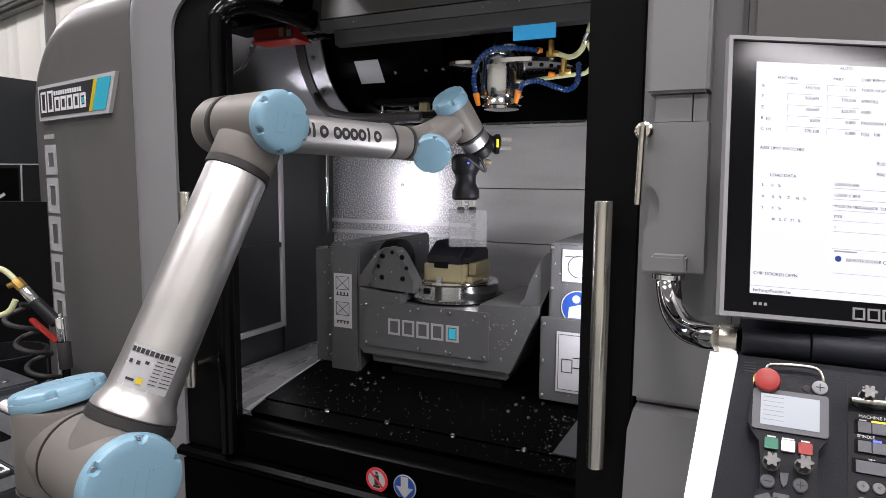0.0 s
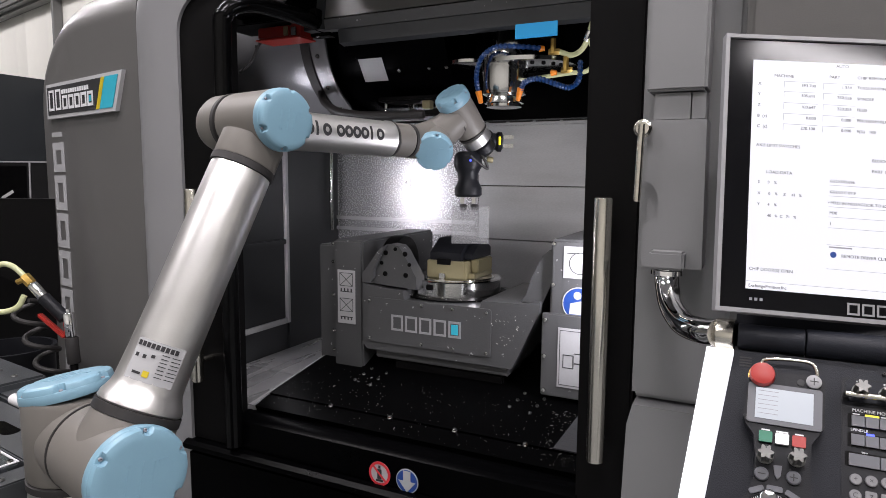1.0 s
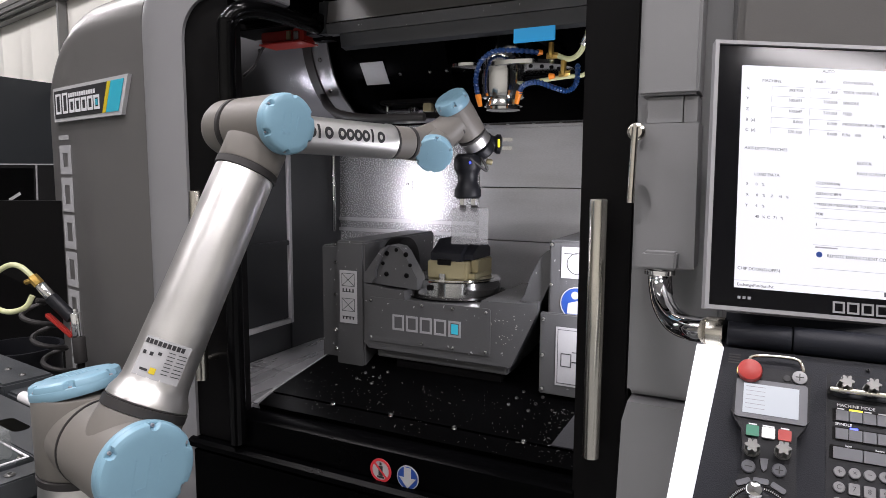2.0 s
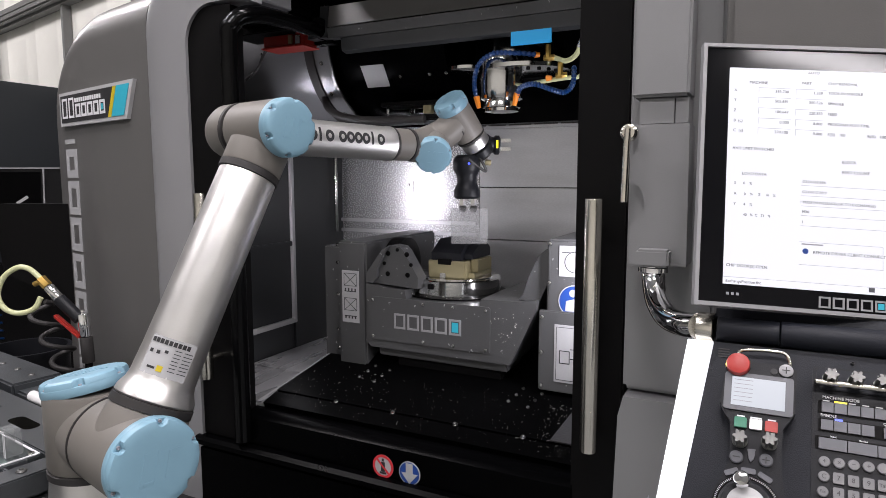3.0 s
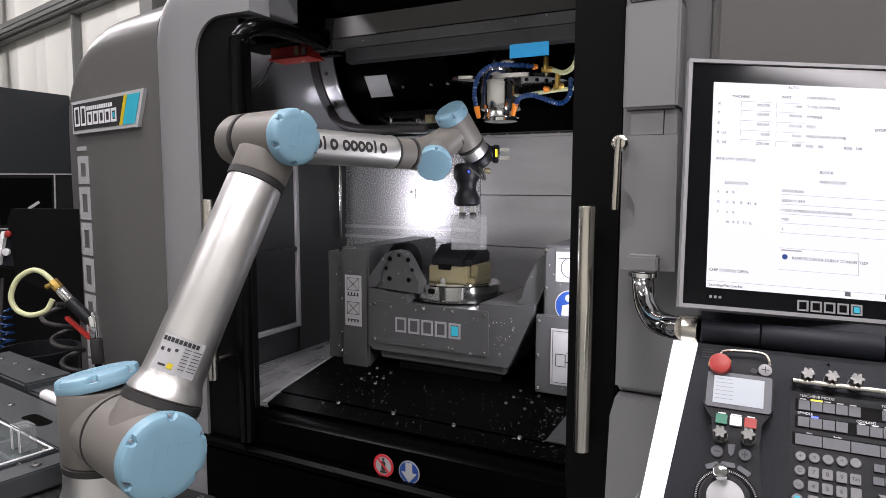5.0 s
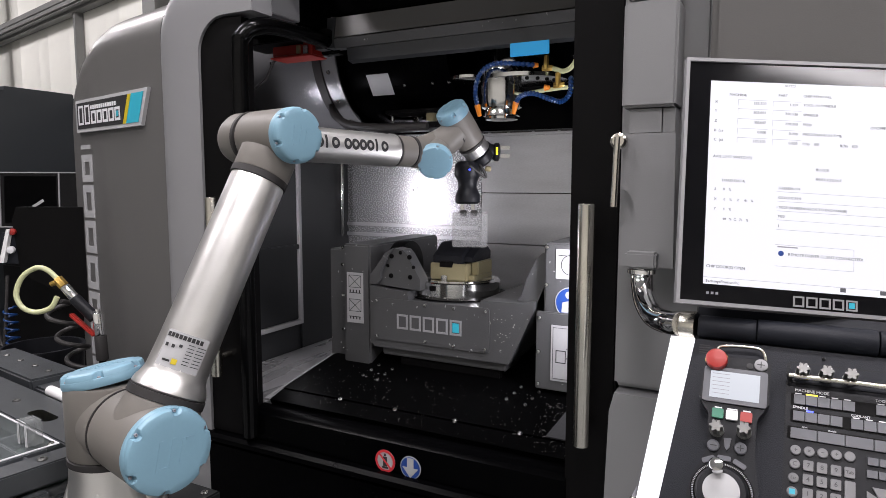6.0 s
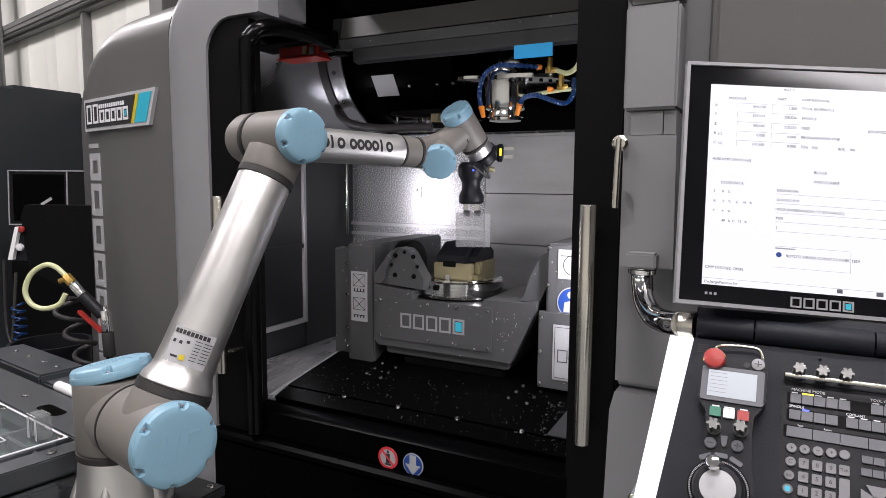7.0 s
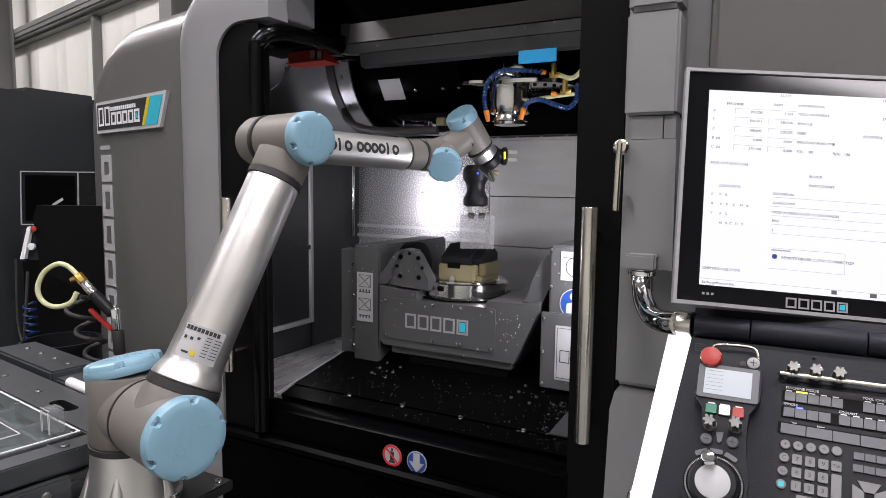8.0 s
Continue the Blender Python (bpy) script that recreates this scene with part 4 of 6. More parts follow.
part("wrist_seal", lathe([(0.040, 0), (0.0432, 0.001), (0.0432, 0.005), (0.040, 0.006)], W2 + WL * 0.004, WL, 40), RUBBER, robot)
W2D = (W2A - W2B).normalized()
part("wrist_tower", lathe([(0.036, 0.0), (0.0405, 0.004), (0.0425, 0.05), (0.0435, (W2A - W2B).length)], W2B, W2D, 44), UR_GREY, robot, "warm grey wrist housing")
joint_cap(W2A, W2D + Vector((0.05, -0.22, 0.12)), 0.0460, robot, 40)
TD = (-W2D + Vector((0.05, 0.12, 0.0))).normalized()
part("wrist_seal", lathe([(0.038, 0), (0.0415, 0.001), (0.0415, 0.005), (0.038, 0.006)], W2B - TD * 0.003, TD, 40), RUBBER, robot)
T0 = W2B + TD * 0.003
part("tool_flange", lathe([(0.036, 0), (0.0395, 0.003), (0.0395, 0.028), (0.034, 0.032)], T0, TD, 40), ALU, robot, "silver tool flange")

# ---- double gripper and the clear workpiece ----
gripper = thing("double_gripper", (-0.75, 0.32, 1.47), "black double gripper hanging from the robot flange", "gripper")
G0 = T0 + TD * 0.0365
part("mount", lathe([(0.032, 0), (0.034, 0.003), (0.034, 0.022), (0.026, 0.03)], G0, TD, 32), PLASTIC, gripper)
GA = Vector((-0.775, 0.294, 1.610))
DN = Vector((0.02, -0.01, -1)).normalized()
part("gripper_body", lathe([(0.028, -0.012), (0.036, -0.004), (0.038, 0.004), (0.038, 0.028), (0.033, 0.036), (0.028, 0.046), (0.027, 0.064), (0.033, 0.078), (0.037, 0.086), (0.037, 0.104), (0.030, 0.110)], GA, DN, 36),
     PLASTIC, gripper, "waisted black gripper body")
for dx in (-0.014, 0.014):
    c = GA + DN * 0.1105 + Vector((dx, 0.006 + dx * 0.5, 0))
    part("finger", box(c.x - 0.006, c.x + 0.006, c.y - 0.008, c.y + 0.008, c.z - 0.018, c.z, 0.001), STEEL, gripper)
    part("finger_tip", box(c.x - 0.0075, c.x + 0.0075, c.y - 0.009, c.y + 0.009, c.z - 0.036, c.z - 0.0182, 0.002), RUBBER, gripper)
GBD = Vector((0.886, 0.463, -0.03)).normalized()
GB = Vector((-0.757, 0.322, 1.652))
part("gripper_body", lathe([(0.024, 0), (0.030, 0.004), (0.031, 0.03), (0.024, 0.038), (0.022, 0.046), (0.027, 0.052), (0.027, 0.062), (0.02, 0.066)], GB, GBD, 32), PLASTIC, gripper, "sideways black gripper body")
LC = GB + GBD * 0.057 + Vector((0.40, -0.90, 0.05)) * 0.0268
part("status_lamp", box(-0.003, 0.003, -0.002, 0.002, -0.011, 0.011, 0.0008, Matrix.Translation(LC) @ Matrix.Rotation(radians(24), 4, "Z")), YELLOW_LED, gripper, "yellow status lamp")
part("side_finger", join(box(0, 0.028, -0.008, 0.008, 0.008, 0.018, 0.001, Matrix.Translation(GB + GBD * 0.067) @ Matrix.Rotation(radians(27.6), 4, "Z")),
                         box(0, 0.028, -0.008, 0.008, -0.016, -0.006, 0.001, Matrix.Translation(GB + GBD * 0.067) @ Matrix.Rotation(radians(27.6), 4, "Z"))), STEEL, gripper)
part("cable", pipe(smooth_line([GB + Vector((0.0, -0.02, -0.02)), GB + Vector((0.03, -0.03, -0.05)), GB + Vector((0.035, -0.02, -0.075)), GA + Vector((0.02, -0.03, 0.0))], 8), 0.004, 8), RUBBER, gripper)
part("connector", cyl((-0.729, 0.316, 1.603), (-0.714, 0.324, 1.600), 0.008, 0.002, 12), BRASS, gripper)
part("blue_lamp", lathe([(0.003, 0), (0.003, 0.002)], GA + Vector((0.022, -0.033, -0.012)), (0.5, -0.8, 0), 10), BLUE_LED, gripper, "small blue lamp")
solo("workpiece", box(-0.051, 0.051, -0.022, 0.022, -0.050, 0.050, 0.002, Matrix.Translation((-0.769, 0.300, 1.424)) @ Matrix.Rotation(radians(24), 4, "Z")), FROST,
     "clear acrylic block held in the gripper", "workpiece")

# lettering of the forearm: plain bars


def round_bars(spans, p0, axis, r, mid, mat, parent, name, label):
    """Short bars wrapped on a tube: (start, length, angle, half-angle)."""
    bm = bmesh.new()
    fm = frame_of(axis)
    for s0, ln, a0, da in spans:
        vs = []
        for k in range(5):
            a = radians(mid + a0 + da * (k / 2 - 1))
            for h in (s0, s0 + ln):
                vs.append(bm.verts.new(Vector(p0) + fm @ Vector((r * math.cos(a), r * math.sin(a), h))))
        for k in range(4):
            bm.faces.new((vs[2 * k], vs[2 * k + 1], vs[2 * k + 3], vs[2 * k + 2]))
    return part(name, bm, mat, parent, label)


def facing(axis, at, eye=(0.0, -1.33, 1.55)):
    """The angle round a tube at which its surface turns to a place."""
    v = frame_of(axis).inverted() @ (Vector(eye) - Vector(at))
    return math.degrees(math.atan2(v.y, v.x))


fa = facing(FD, F2)
def tube_ring(s0, a0, half, ha, parent):
    """A round plain mark wrapped on the forearm."""
    bm, fm, n, vs = bmesh.new(), frame_of(FD), 20, []
    for k in range(n):
        c, sn = math.cos(2 * math.pi * k / n), math.sin(2 * math.pi * k / n)
        for f in (1.0, 0.42):
            a = radians(fa + a0 + ha * f * sn)
            vs.append(bm.verts.new(F0 + fm @ Vector((0.0424 * math.cos(a), 0.0424 * math.sin(a), s0 + half * f * c))))
    for k in range(n):
        j = (k + 1) % n
        bm.faces.new((vs[2 * k], vs[2 * j], vs[2 * j + 1], vs[2 * k + 1]))
    part("plain_mark", bm, INK, parent, "plain round black mark")


for k in range(9):
    s0 = 0.166 + 0.0225 * k + (0.013 if k > 2 else 0)
    if k in (1, 7):
        round_bars([(s0 - 0.006, 0.0065, -16, 22)], F0, FD, 0.0424, fa, INK, forearm, "plain_mark", "plain black mark")
    else:
        tube_ring(s0, -13, 0.0116, 19, forearm)

# label on the upper arm tube
AT = S2 + ARM * 0.113
aa = facing(ARM, AT)
lab = round_bars([(0.0, 0.066, -6, 40)], AT + ARM * 0.02, ARM, 0.0578, aa, DIAL, robot, "type_label", "white type label with fine print")
round_bars([(0.054, 0.008, 20 - 7.6 * k, 3.0) for k in range(9)], AT + ARM * 0.02, ARM, 0.0582, aa, INK, lab, "label_heading", "black heading as a plain bar")
lines = []
for k in range(7):
    lines += [(0.048 - 0.006 * k, 0.0013, 24, 8), (0.048 - 0.006 * k, 0.0013, 6, 6)]
lines += [(0.040, 0.005, -12, 3), (0.036, 0.006, -25, 3), (0.036, 0.006, -38, 3), (0.010, 0.004, -28, 7)]
round_bars(lines, AT + ARM * 0.02, ARM, 0.0582, aa, INK, lab, "label_print", "black print as plain bars")
round_bars([(0.008, 0.010, -13, 5)], AT + ARM * 0.02, ARM, 0.0582, aa, YELLOW, lab, "warning_mark", "yellow warning mark")

# ---- pedestal under the robot ----
ped = thing("robot_pedestal", (-1.12, -0.60, 0), "dark grey steel pedestal carrying the robot", "pedestal")
part("column", box(-1.25, -1.04, -0.74, -0.46, 0.0, 0.868, 0.01), PEDESTAL, ped)
part("top_plate", box(-1.33, -1.018, -0.78, -0.44, 0.870, 0.894, 0.004), PEDESTAL, ped)
for x, y in ((-1.305, -0.755), (-1.305, -0.465), (-1.04, -0.755), (-1.04, -0.465)):
    part("plate_bolt", bolt((x, y, 0.894), (0, 0, 1), 0.009), STEEL, ped)

# ---- marks on the machine ----
# slanting badge on the side cabinet: u runs left along the face


def side_box(u0, u1, z0, z1, d0, d1, bev=0.0, skew=0.0):
    """A plate on the slanting side cabinet; skew leans its end that lies nearer to the door."""
    return prism([(u0 - skew, z1), (u1, z1), (u1, z0), (u0, z0)], d1 - d0, SIDE @ Matrix.Translation((0, 0, -d1)), bev)


badge = part("badge", side_box(0.130, 0.655, 1.746, 1.864, 0.0, 0.012, 0.004, 0.055), PALE_EDGE, machine, "slanted badge in a silver rim")


def stripe(u0, u1, d1):
    """A field of the badge between two slanting edges."""
    return prism([(u0 - 0.045, 1.853), (u1 - (0.045 if u1 < 0.6 else 0), 1.853), (u1, 1.758), (u0, 1.758)], 0.0012, SIDE @ Matrix.Translation((0, 0, -d1)))


part("badge_field", stripe(0.262, 0.642, 0.0135), INK, badge, "black field")
part("badge_stripe", stripe(0.236, 0.260, 0.0137), YELLOW, badge, "yellow stripe")
part("badge_stripe", stripe(0.146, 0.234, 0.0137), CYAN_L, badge, "cyan stripe")
SB = SIDE @ Matrix.Translation((0, 0, -0.0146)) @ Matrix.Diagonal((-1, 1, -1, 1))
for x in (-0.625, -0.568):
    part("badge_mark", frame_bar(x, x + 0.044, 1.772, 1.842, 0.008, 0.001, SB), LABEL, badge, "pale plain mark")
part("badge_bars", bars([(-0.515 + 0.018 * k, -0.502 + 0.018 * k, 1.824, 1.838) for k in range(12)], 0.001, SB), LABEL, badge, "pale plain bars")
logo(Matrix.Translation(SB @ Vector((-0.515, 1.772, 0)) - SB @ Vector((0, 0, 0))) @ SB, 0.245, 0.046, 0.009, LABEL, badge)


def model_name():
    """The upright row of marks down the side cabinet, as plain bars."""
    x0, x1, t = -0.655, -0.557, 0.027
    z, k = 1.70, 0
    for kind, h in (("bar", 0.022), ("gap", 0.014), ("frame", 0.115), ("pair", 0.135), ("cup", 0.135), ("frame", 0.14), ("comb", 0.12), ("pair", 0.14), ("comb", 0.15), ("pair", 0.13)):
        if kind != "gap":
            sm = SIDE @ Matrix.Translation((0, 0, -0.0005)) @ Matrix.Diagonal((-1, 1, -1, 1))
            bm = bars([(x0, x1 - 0.01, z - 0.016, z)], 0.0015, sm) if kind == "bar" else frame_bar(x0, x1, z - h + 0.012, z, t, 0.0015, sm)
            part("side_mark", bm, STICKER, machine, "pale grey plain mark")
        z -= h


model_name()

# safety signs on the sill
sg = part("sign", disc(0.031, 0.0015, on_front(-0.876, -0.0005, 0.815)), STICKER, machine, "round white sign with a red ring")
part("sign_ring", ring(0.0245, 0.031, 0.002, on_front(-0.876, -0.0006, 0.815)), SIGN_RED, sg)
part("sign_shape", bars([(-0.882, -0.870, 0.806, 0.832), (-0.886, -0.866, 0.800, 0.805), (-0.879, -0.873, 0.834, 0.841)], 0.0008, on_front(0, -0.0021, -0.005)), INK, sg)
part("sign_bar", prism([(-0.0245, -0.0025), (0.0245, -0.0025), (0.0245, 0.0025), (-0.0245, 0.0025)], 0.002, on_front(-0.876, -0.0012, 0.815) @ Matrix.Rotation(radians(-45), 4, "Z")), SIGN_RED, sg)
sg = part("sign", disc(0.031, 0.0015, on_front(-0.797, -0.0005, 0.813)), STICKER, machine, "round blue sign with a white arrow")
part("sign_field", disc(0.0285, 0.0006, on_front(-0.797, -0.0021, 0.813)), SIGN_BLUE, sg)
part("sign_arrow", prism([(-0.010, 0.026), (0.010, 0.026), (0.010, 0.0), (0.024, 0.0), (0.0, -0.028), (-0.024, 0.0), (-0.010, 0.0)], 0.0006, on_front(-0.797, -0.0028, 0.813)), STICKER, sg)
# white label on the dark drum cover
la = drum_at(-1.225, 34, 0.263)
part("label", prism([(-0.045, -0.04), (0.045, -0.04), (0.045, 0.04), (-0.045, 0.04)], 0.001, Matrix.Translation(la + Vector((0, -0.0015, -0.001))) @ Matrix.Rotation(radians(90 + 34), 4, "X")), STICKER, machine, "white instruction label")

# ---- column cover, lever and pipe that carry the console ----
arm = thing("console_bracket", (-0.2, -0.1, 1.40), "grey console bracket with a lever and a chrome pipe", "bracket")
part("upper_cover", box(-0.252, -0.152, -0.12, -0.032, 1.705, 1.903, 0.005), PANEL, arm, "grey upper cover")
part("top_cover", box(-0.252, -0.152, -0.12, -0.032, 1.907, 2.2, 0.010), PANEL, arm)
part("neck", join(box(-0.238, -0.178, -0.108, -0.032, 1.658, 1.703), box(-0.176, -0.154, -0.106, -0.032, 1.658, 1.703)), PANEL, arm)
part("lower_cover", prism([(-0.248, 1.40), (-0.238, 1.397), (-0.146, 1.398), (-0.150, 1.656), (-0.246, 1.656), (-0.247, 1.55), (-0.236, 1.545), (-0.226, 1.53), (-0.223, 1.512), (-0.226, 1.495), (-0.236, 1.48), (-0.248, 1.472)],
     0.088, Matrix.Translation((0, -0.032, 0)) @ FACE, 0.004), PANEL, arm, "grey lower cover with a finger recess")
part("recess", box(-0.2455, -0.215, -0.095, -0.034, 1.465, 1.56, 0.002), PANEL, arm)
lever = part("lever", pipe([(-0.255, -0.148, 1.515), (-0.254, -0.148, 1.56), (-0.253, -0.146, 1.62), (-0.252, -0.144, 1.648)], 0.0062, 14), BRUSHED, arm, "satin steel lever")
part("lever_hub", lathe([(0.0145, 0), (0.0155, 0.003), (0.0155, 0.016), (0.011, 0.020), (0.005, 0.021)], (-0.251, -0.126, 1.641), (0, -1, 0), 28), BRUSHED, lever)
PX = smooth_line([(-0.202, -0.125, 1.403), (-0.199, -0.133, 1.371), (-0.186, -0.169, 1.340), (-0.162, -0.215, 1.322), (-0.132, -0.256, 1.321), (-0.108, -0.277, 1.325)], 8)
part("pipe", pipe(PX, 0.0215, 28), CHROME, arm, "bent chrome pipe")
part("pipe_nut", lathe([(0.024, 0), (0.027, 0.002), (0.027, 0.010), (0.022, 0.012)], (-0.202, -0.125, 1.385), (0, 0, 1), 24), CHROME, arm)
part("pipe_socket", box(-0.230, -0.172, -0.158, -0.121, 1.3985, 1.43, 0.004), PANEL, arm)
part("pipe_sleeve", cyl((-0.108, -0.277, 1.325), (-0.083, -0.281, 1.326), 0.0235, 0.002), BRUSHED, arm, "brushed sleeve")

# ---- control console ----
console = thing("control_console", (0.12, -0.35, 1.03), "charcoal machine control console with a lit screen and keys", "control panel")
MM = plane_frame(Vector((-0.122, -0.236, 1.769)), (0.942, 0.3295, -0.062), (0.026, -0.255, -0.967))
KM = plane_frame(Vector((-0.084, -0.301, 1.31)), (1, 0, 0), (0, -0.541, -0.841))


def at_m(u, v, w=0.0):
    return MM @ Matrix.Translation((u, -v, w))


def at_k(u, v, w=0.0):
    return KM @ Matrix.Translation((u, -v, w))


def slab(m, u0, u1, v0, v1, w0, w1, bev=0.0, r=0.0):
    """A slab on a console face; u to the right, v down, w out."""
    poly = rounded(u0, u1, -v1, -v0, r, 4) if r else [(u0, -v1), (u1, -v1), (u1, -v0), (u0, -v0)]
    return prism(poly, w1 - w0, m @ Matrix.Translation((0, 0, w0)), bev, 1)


screen_body = part("monitor", slab(MM, 0.0045, 0.475, 0.004, 0.406, -0.012, 0.0, 0.0), GLOSS, console, "black glossy monitor housing")
rim = 0.0058
part("monitor_rim", join(slab(MM, 0.0, 0.48, 0.0, rim, -0.012, 0.004, 0.0015), slab(MM, 0.0, 0.48, 0.404, 0.410, -0.012, 0.004, 0.0015), slab(MM, 0.0, rim, rim, 0.404, -0.012, 0.004, 0.0015),
                         slab(MM, 0.474, 0.48, rim, 0.404, -0.012, 0.004, 0.0015)), KEY_RING, screen_body, "silver rim")
display = part("display", slab(MM, 0.0405, 0.440, 0.038, 0.376, 0.0005, 0.0015), SCREEN, screen_body, "lit white display")
for u, v, s, txt in ((0.155, 0.0426, 0.0062, "AUTO"), (0.070, 0.0613, 0.0062, "MACHINE"), (0.146, 0.0594, 0.0062, "PART"), (0.184, 0.0588, 0.0062, "CHIP REMOVAL"),
                     (0.184, 0.0739, 0.0062, "TOOL IN SPINDLE"), (0.184, 0.0905, 0.0062, "SPINDLE"), (0.184, 0.107, 0.0062, "FEED"), (0.184, 0.123, 0.0062, "PROGRAM RUN TIME"), (0.184, 0.139, 0.0062, "F(%)   100"),
                     (0.108, 0.0746, 0.0062, "393.700"), (0.108, 0.090, 0.0062, "505.691"), (0.108, 0.1069, 0.0062, "100.647"), (0.115, 0.1232, 0.0062, "0.000"), (0.108, 0.1389, 0.0062, "270.100"),
                     (0.163, 0.0746, 0.0062, "1.359"), (0.157, 0.090, 0.0062, "250.526"), (0.157, 0.1069, 0.0062, "220.353"), (0.163, 0.1232, 0.0062, "0.000"), (0.163, 0.1389, 0.0062, "0.000"),
                     (0.048, 0.0746, 0.0062, "X"), (0.048, 0.090, 0.0062, "Y"), (0.048, 0.1069, 0.0062, "Z"), (0.048, 0.1232, 0.0062, "B  (c)"), (0.048, 0.1389, 0.0062, "C  (c)"),
                     (0.048, 0.1671, 0.0062, "AXIS LIMIT SWITCHES"), (0.063, 0.2064, 0.0062, "LOAD DATA"), (0.205, 0.1807, 0.0062, "BLOCK"), (0.205, 0.1964, 0.0062, "PART COUNT"),
                     (0.052, 0.2215, 0.0055, "S       0    %"), (0.052, 0.238, 0.0055, "X       0    %     Z     41   %"), (0.052, 0.254, 0.0055, "Y       4    %"), (0.066, 0.270, 0.0055, "40   %  C   71   %"),
                     (0.1495, 0.2139, 0.0058, "G52X505.696"), (0.1495, 0.2296, 0.0058, "G53X0 C 89.9"), (0.1495, 0.2598, 0.0058, "M30"), (0.1495, 0.2753, 0.0058, "1"),
                     (0.147, 0.2452, 0.0058, "\u2022 M325 (N MESSAGE(OK TO EXCHANGE)"),
                     (0.166, 0.3201, 0.0062, "REMOTE DRIVER CLIENT CONNECTED!"), (0.044, 0.3477, 0.0062, "CHIP DOOR(S) OPEN"), (0.044, 0.3714, 0.0060, "ExchangePosition.fnc"),
                     (0.285, 0.107, 0.0062, "(STOPPED)"), (0.315, 0.0426, 0.0062, "OPT STOP OFF"), (0.327, 0.0594, 0.0062, "STOPPED"), (0.316, 0.0739, 0.0062, "[A]    9999"), (0.24, 0.139, 0.0062, "R(%)   100")):
    words("screen_text", txt, s, at_m(u, v, 0.0016), INK, display, 0.0002)
fields = []
for v in (0.0746, 0.090, 0.1069, 0.1232, 0.1389):
    for u0, u1 in ((0.084, 0.131), (0.138, 0.182)):
        fields += [(u0, u1, -v + 0.0052, -v + 0.0056), (u0, u0 + 0.0004, -v - 0.004, -v + 0.0052)]
fields += [(0.148, 0.44, -v - 0.006, -v - 0.0056) for v in (0.2139, 0.2296, 0.2452, 0.2598, 0.2753)]
fields += [(0.147, 0.262, -0.3055, -0.3051), (0.147, 0.262, -0.3395, -0.3391), (0.262, 0.2624, -0.3395, -0.3055), (0.0405, 0.44, -0.3655, -0.3651), (0.150, 0.180, -0.3095, -0.3075)]
for rect in fields:
    part("field_rule", bars([rect], 0.0002, at_m(0, 0, 0.0016)), FADED, display)
part("info_mark", disc(0.0042, 0.0003, at_m(0.1555, 0.3190, 0.0016)), SIGN_BLUE, display)
part("screen_icon", slab(MM, 0.243, 0.251, 0.366, 0.3725, 0.0016, 0.0019), KEYCAP, display)
part("screen_icon", slab(MM, 0.300, 0.310, 0.366, 0.3725, 0.0016, 0.0019), KEYCAP, display)
logo(at_m(0.174, 0.4005, 0.0002), 0.096, 0.0165, 0.0026, KEY_RING, screen_body, 0.0006)
part("bezel_marks", bars([(0.046, 0.050, -0.392, -0.388), (0.053, 0.057, -0.392, -0.388), (0.060, 0.064, -0.392, -0.388)], 0.0004, at_m(0, 0, 0.0002)), FADED, screen_body)
part("monitor_back", slab(MM, 0.03, 0.45, 0.03, 0.38, -0.06, -0.0125, 0.006), PLASTIC, console)
# hinge tube between the monitor and the key panel
for u0, u1, r in ((0.004, 0.089, 0.0185), (0.0905, 0.249, 0.0195), (0.2505, 0.42, 0.0185)):
    part("hinge_cover", cyl(KM @ Vector((u0, 0.021, 0.0)), KM @ Vector((u1, 0.021, 0.0)), r, 0.002), CONSOLE, console, "dark round hinge cover")
part("hinge_back", slab(KM, 0.0, 0.42, -0.06, 0.0, -0.06, -0.012), CONSOLE, console)
keypanel = part("key_panel", prism([(0.001, -0.001), (0.43, -0.001), (0.43, -0.36), (-0.039, -0.36)], 0.05, KM @ Matrix.Translation((0, 0, -0.05)), 0.002), CONSOLE, console, "charcoal key panel")
# painted side of the console; its glow is added by the material
part("side_strip", prism([(-0.037, 0.0), (0.0, 0.0), (-0.040, -0.36), (-0.068, -0.36)], 0.03, KM @ Matrix.Translation((0, 0, -0.032)), 0.002), STRIP, console, "white painted side strip with a glow added")
part("key_field", slab(KM, 0.133, 0.43, 0.022, 0.36, 0.0002, 0.0012, 0.0, 0.006), PLASTIC, keypanel)
part("knob_field", slab(KM, 0.138, 0.30, 0.024, 0.054, 0.0014, 0.0024, 0.0, 0.005), CONSOLE, keypanel)
part("guard_rail", pipe(smooth_line([KM @ Vector((0.138, -0.048, 0.0)), KM @ Vector((0.1385, -0.049, 0.016)), KM @ Vector((0.146, -0.0495, 0.020)), KM @ Vector((0.25, -0.0495, 0.020)), KM @ Vector((0.42, -0.0495, 0.020))], 6), 0.0038, 12),
     BRUSHED, console, "satin steel guard rail")
part("screw", bolt(KM @ Vector((0.181, -0.012, 0.0)), KM.to_3x3() @ Vector((0, 0, 1)), 0.0025), INK, keypanel)


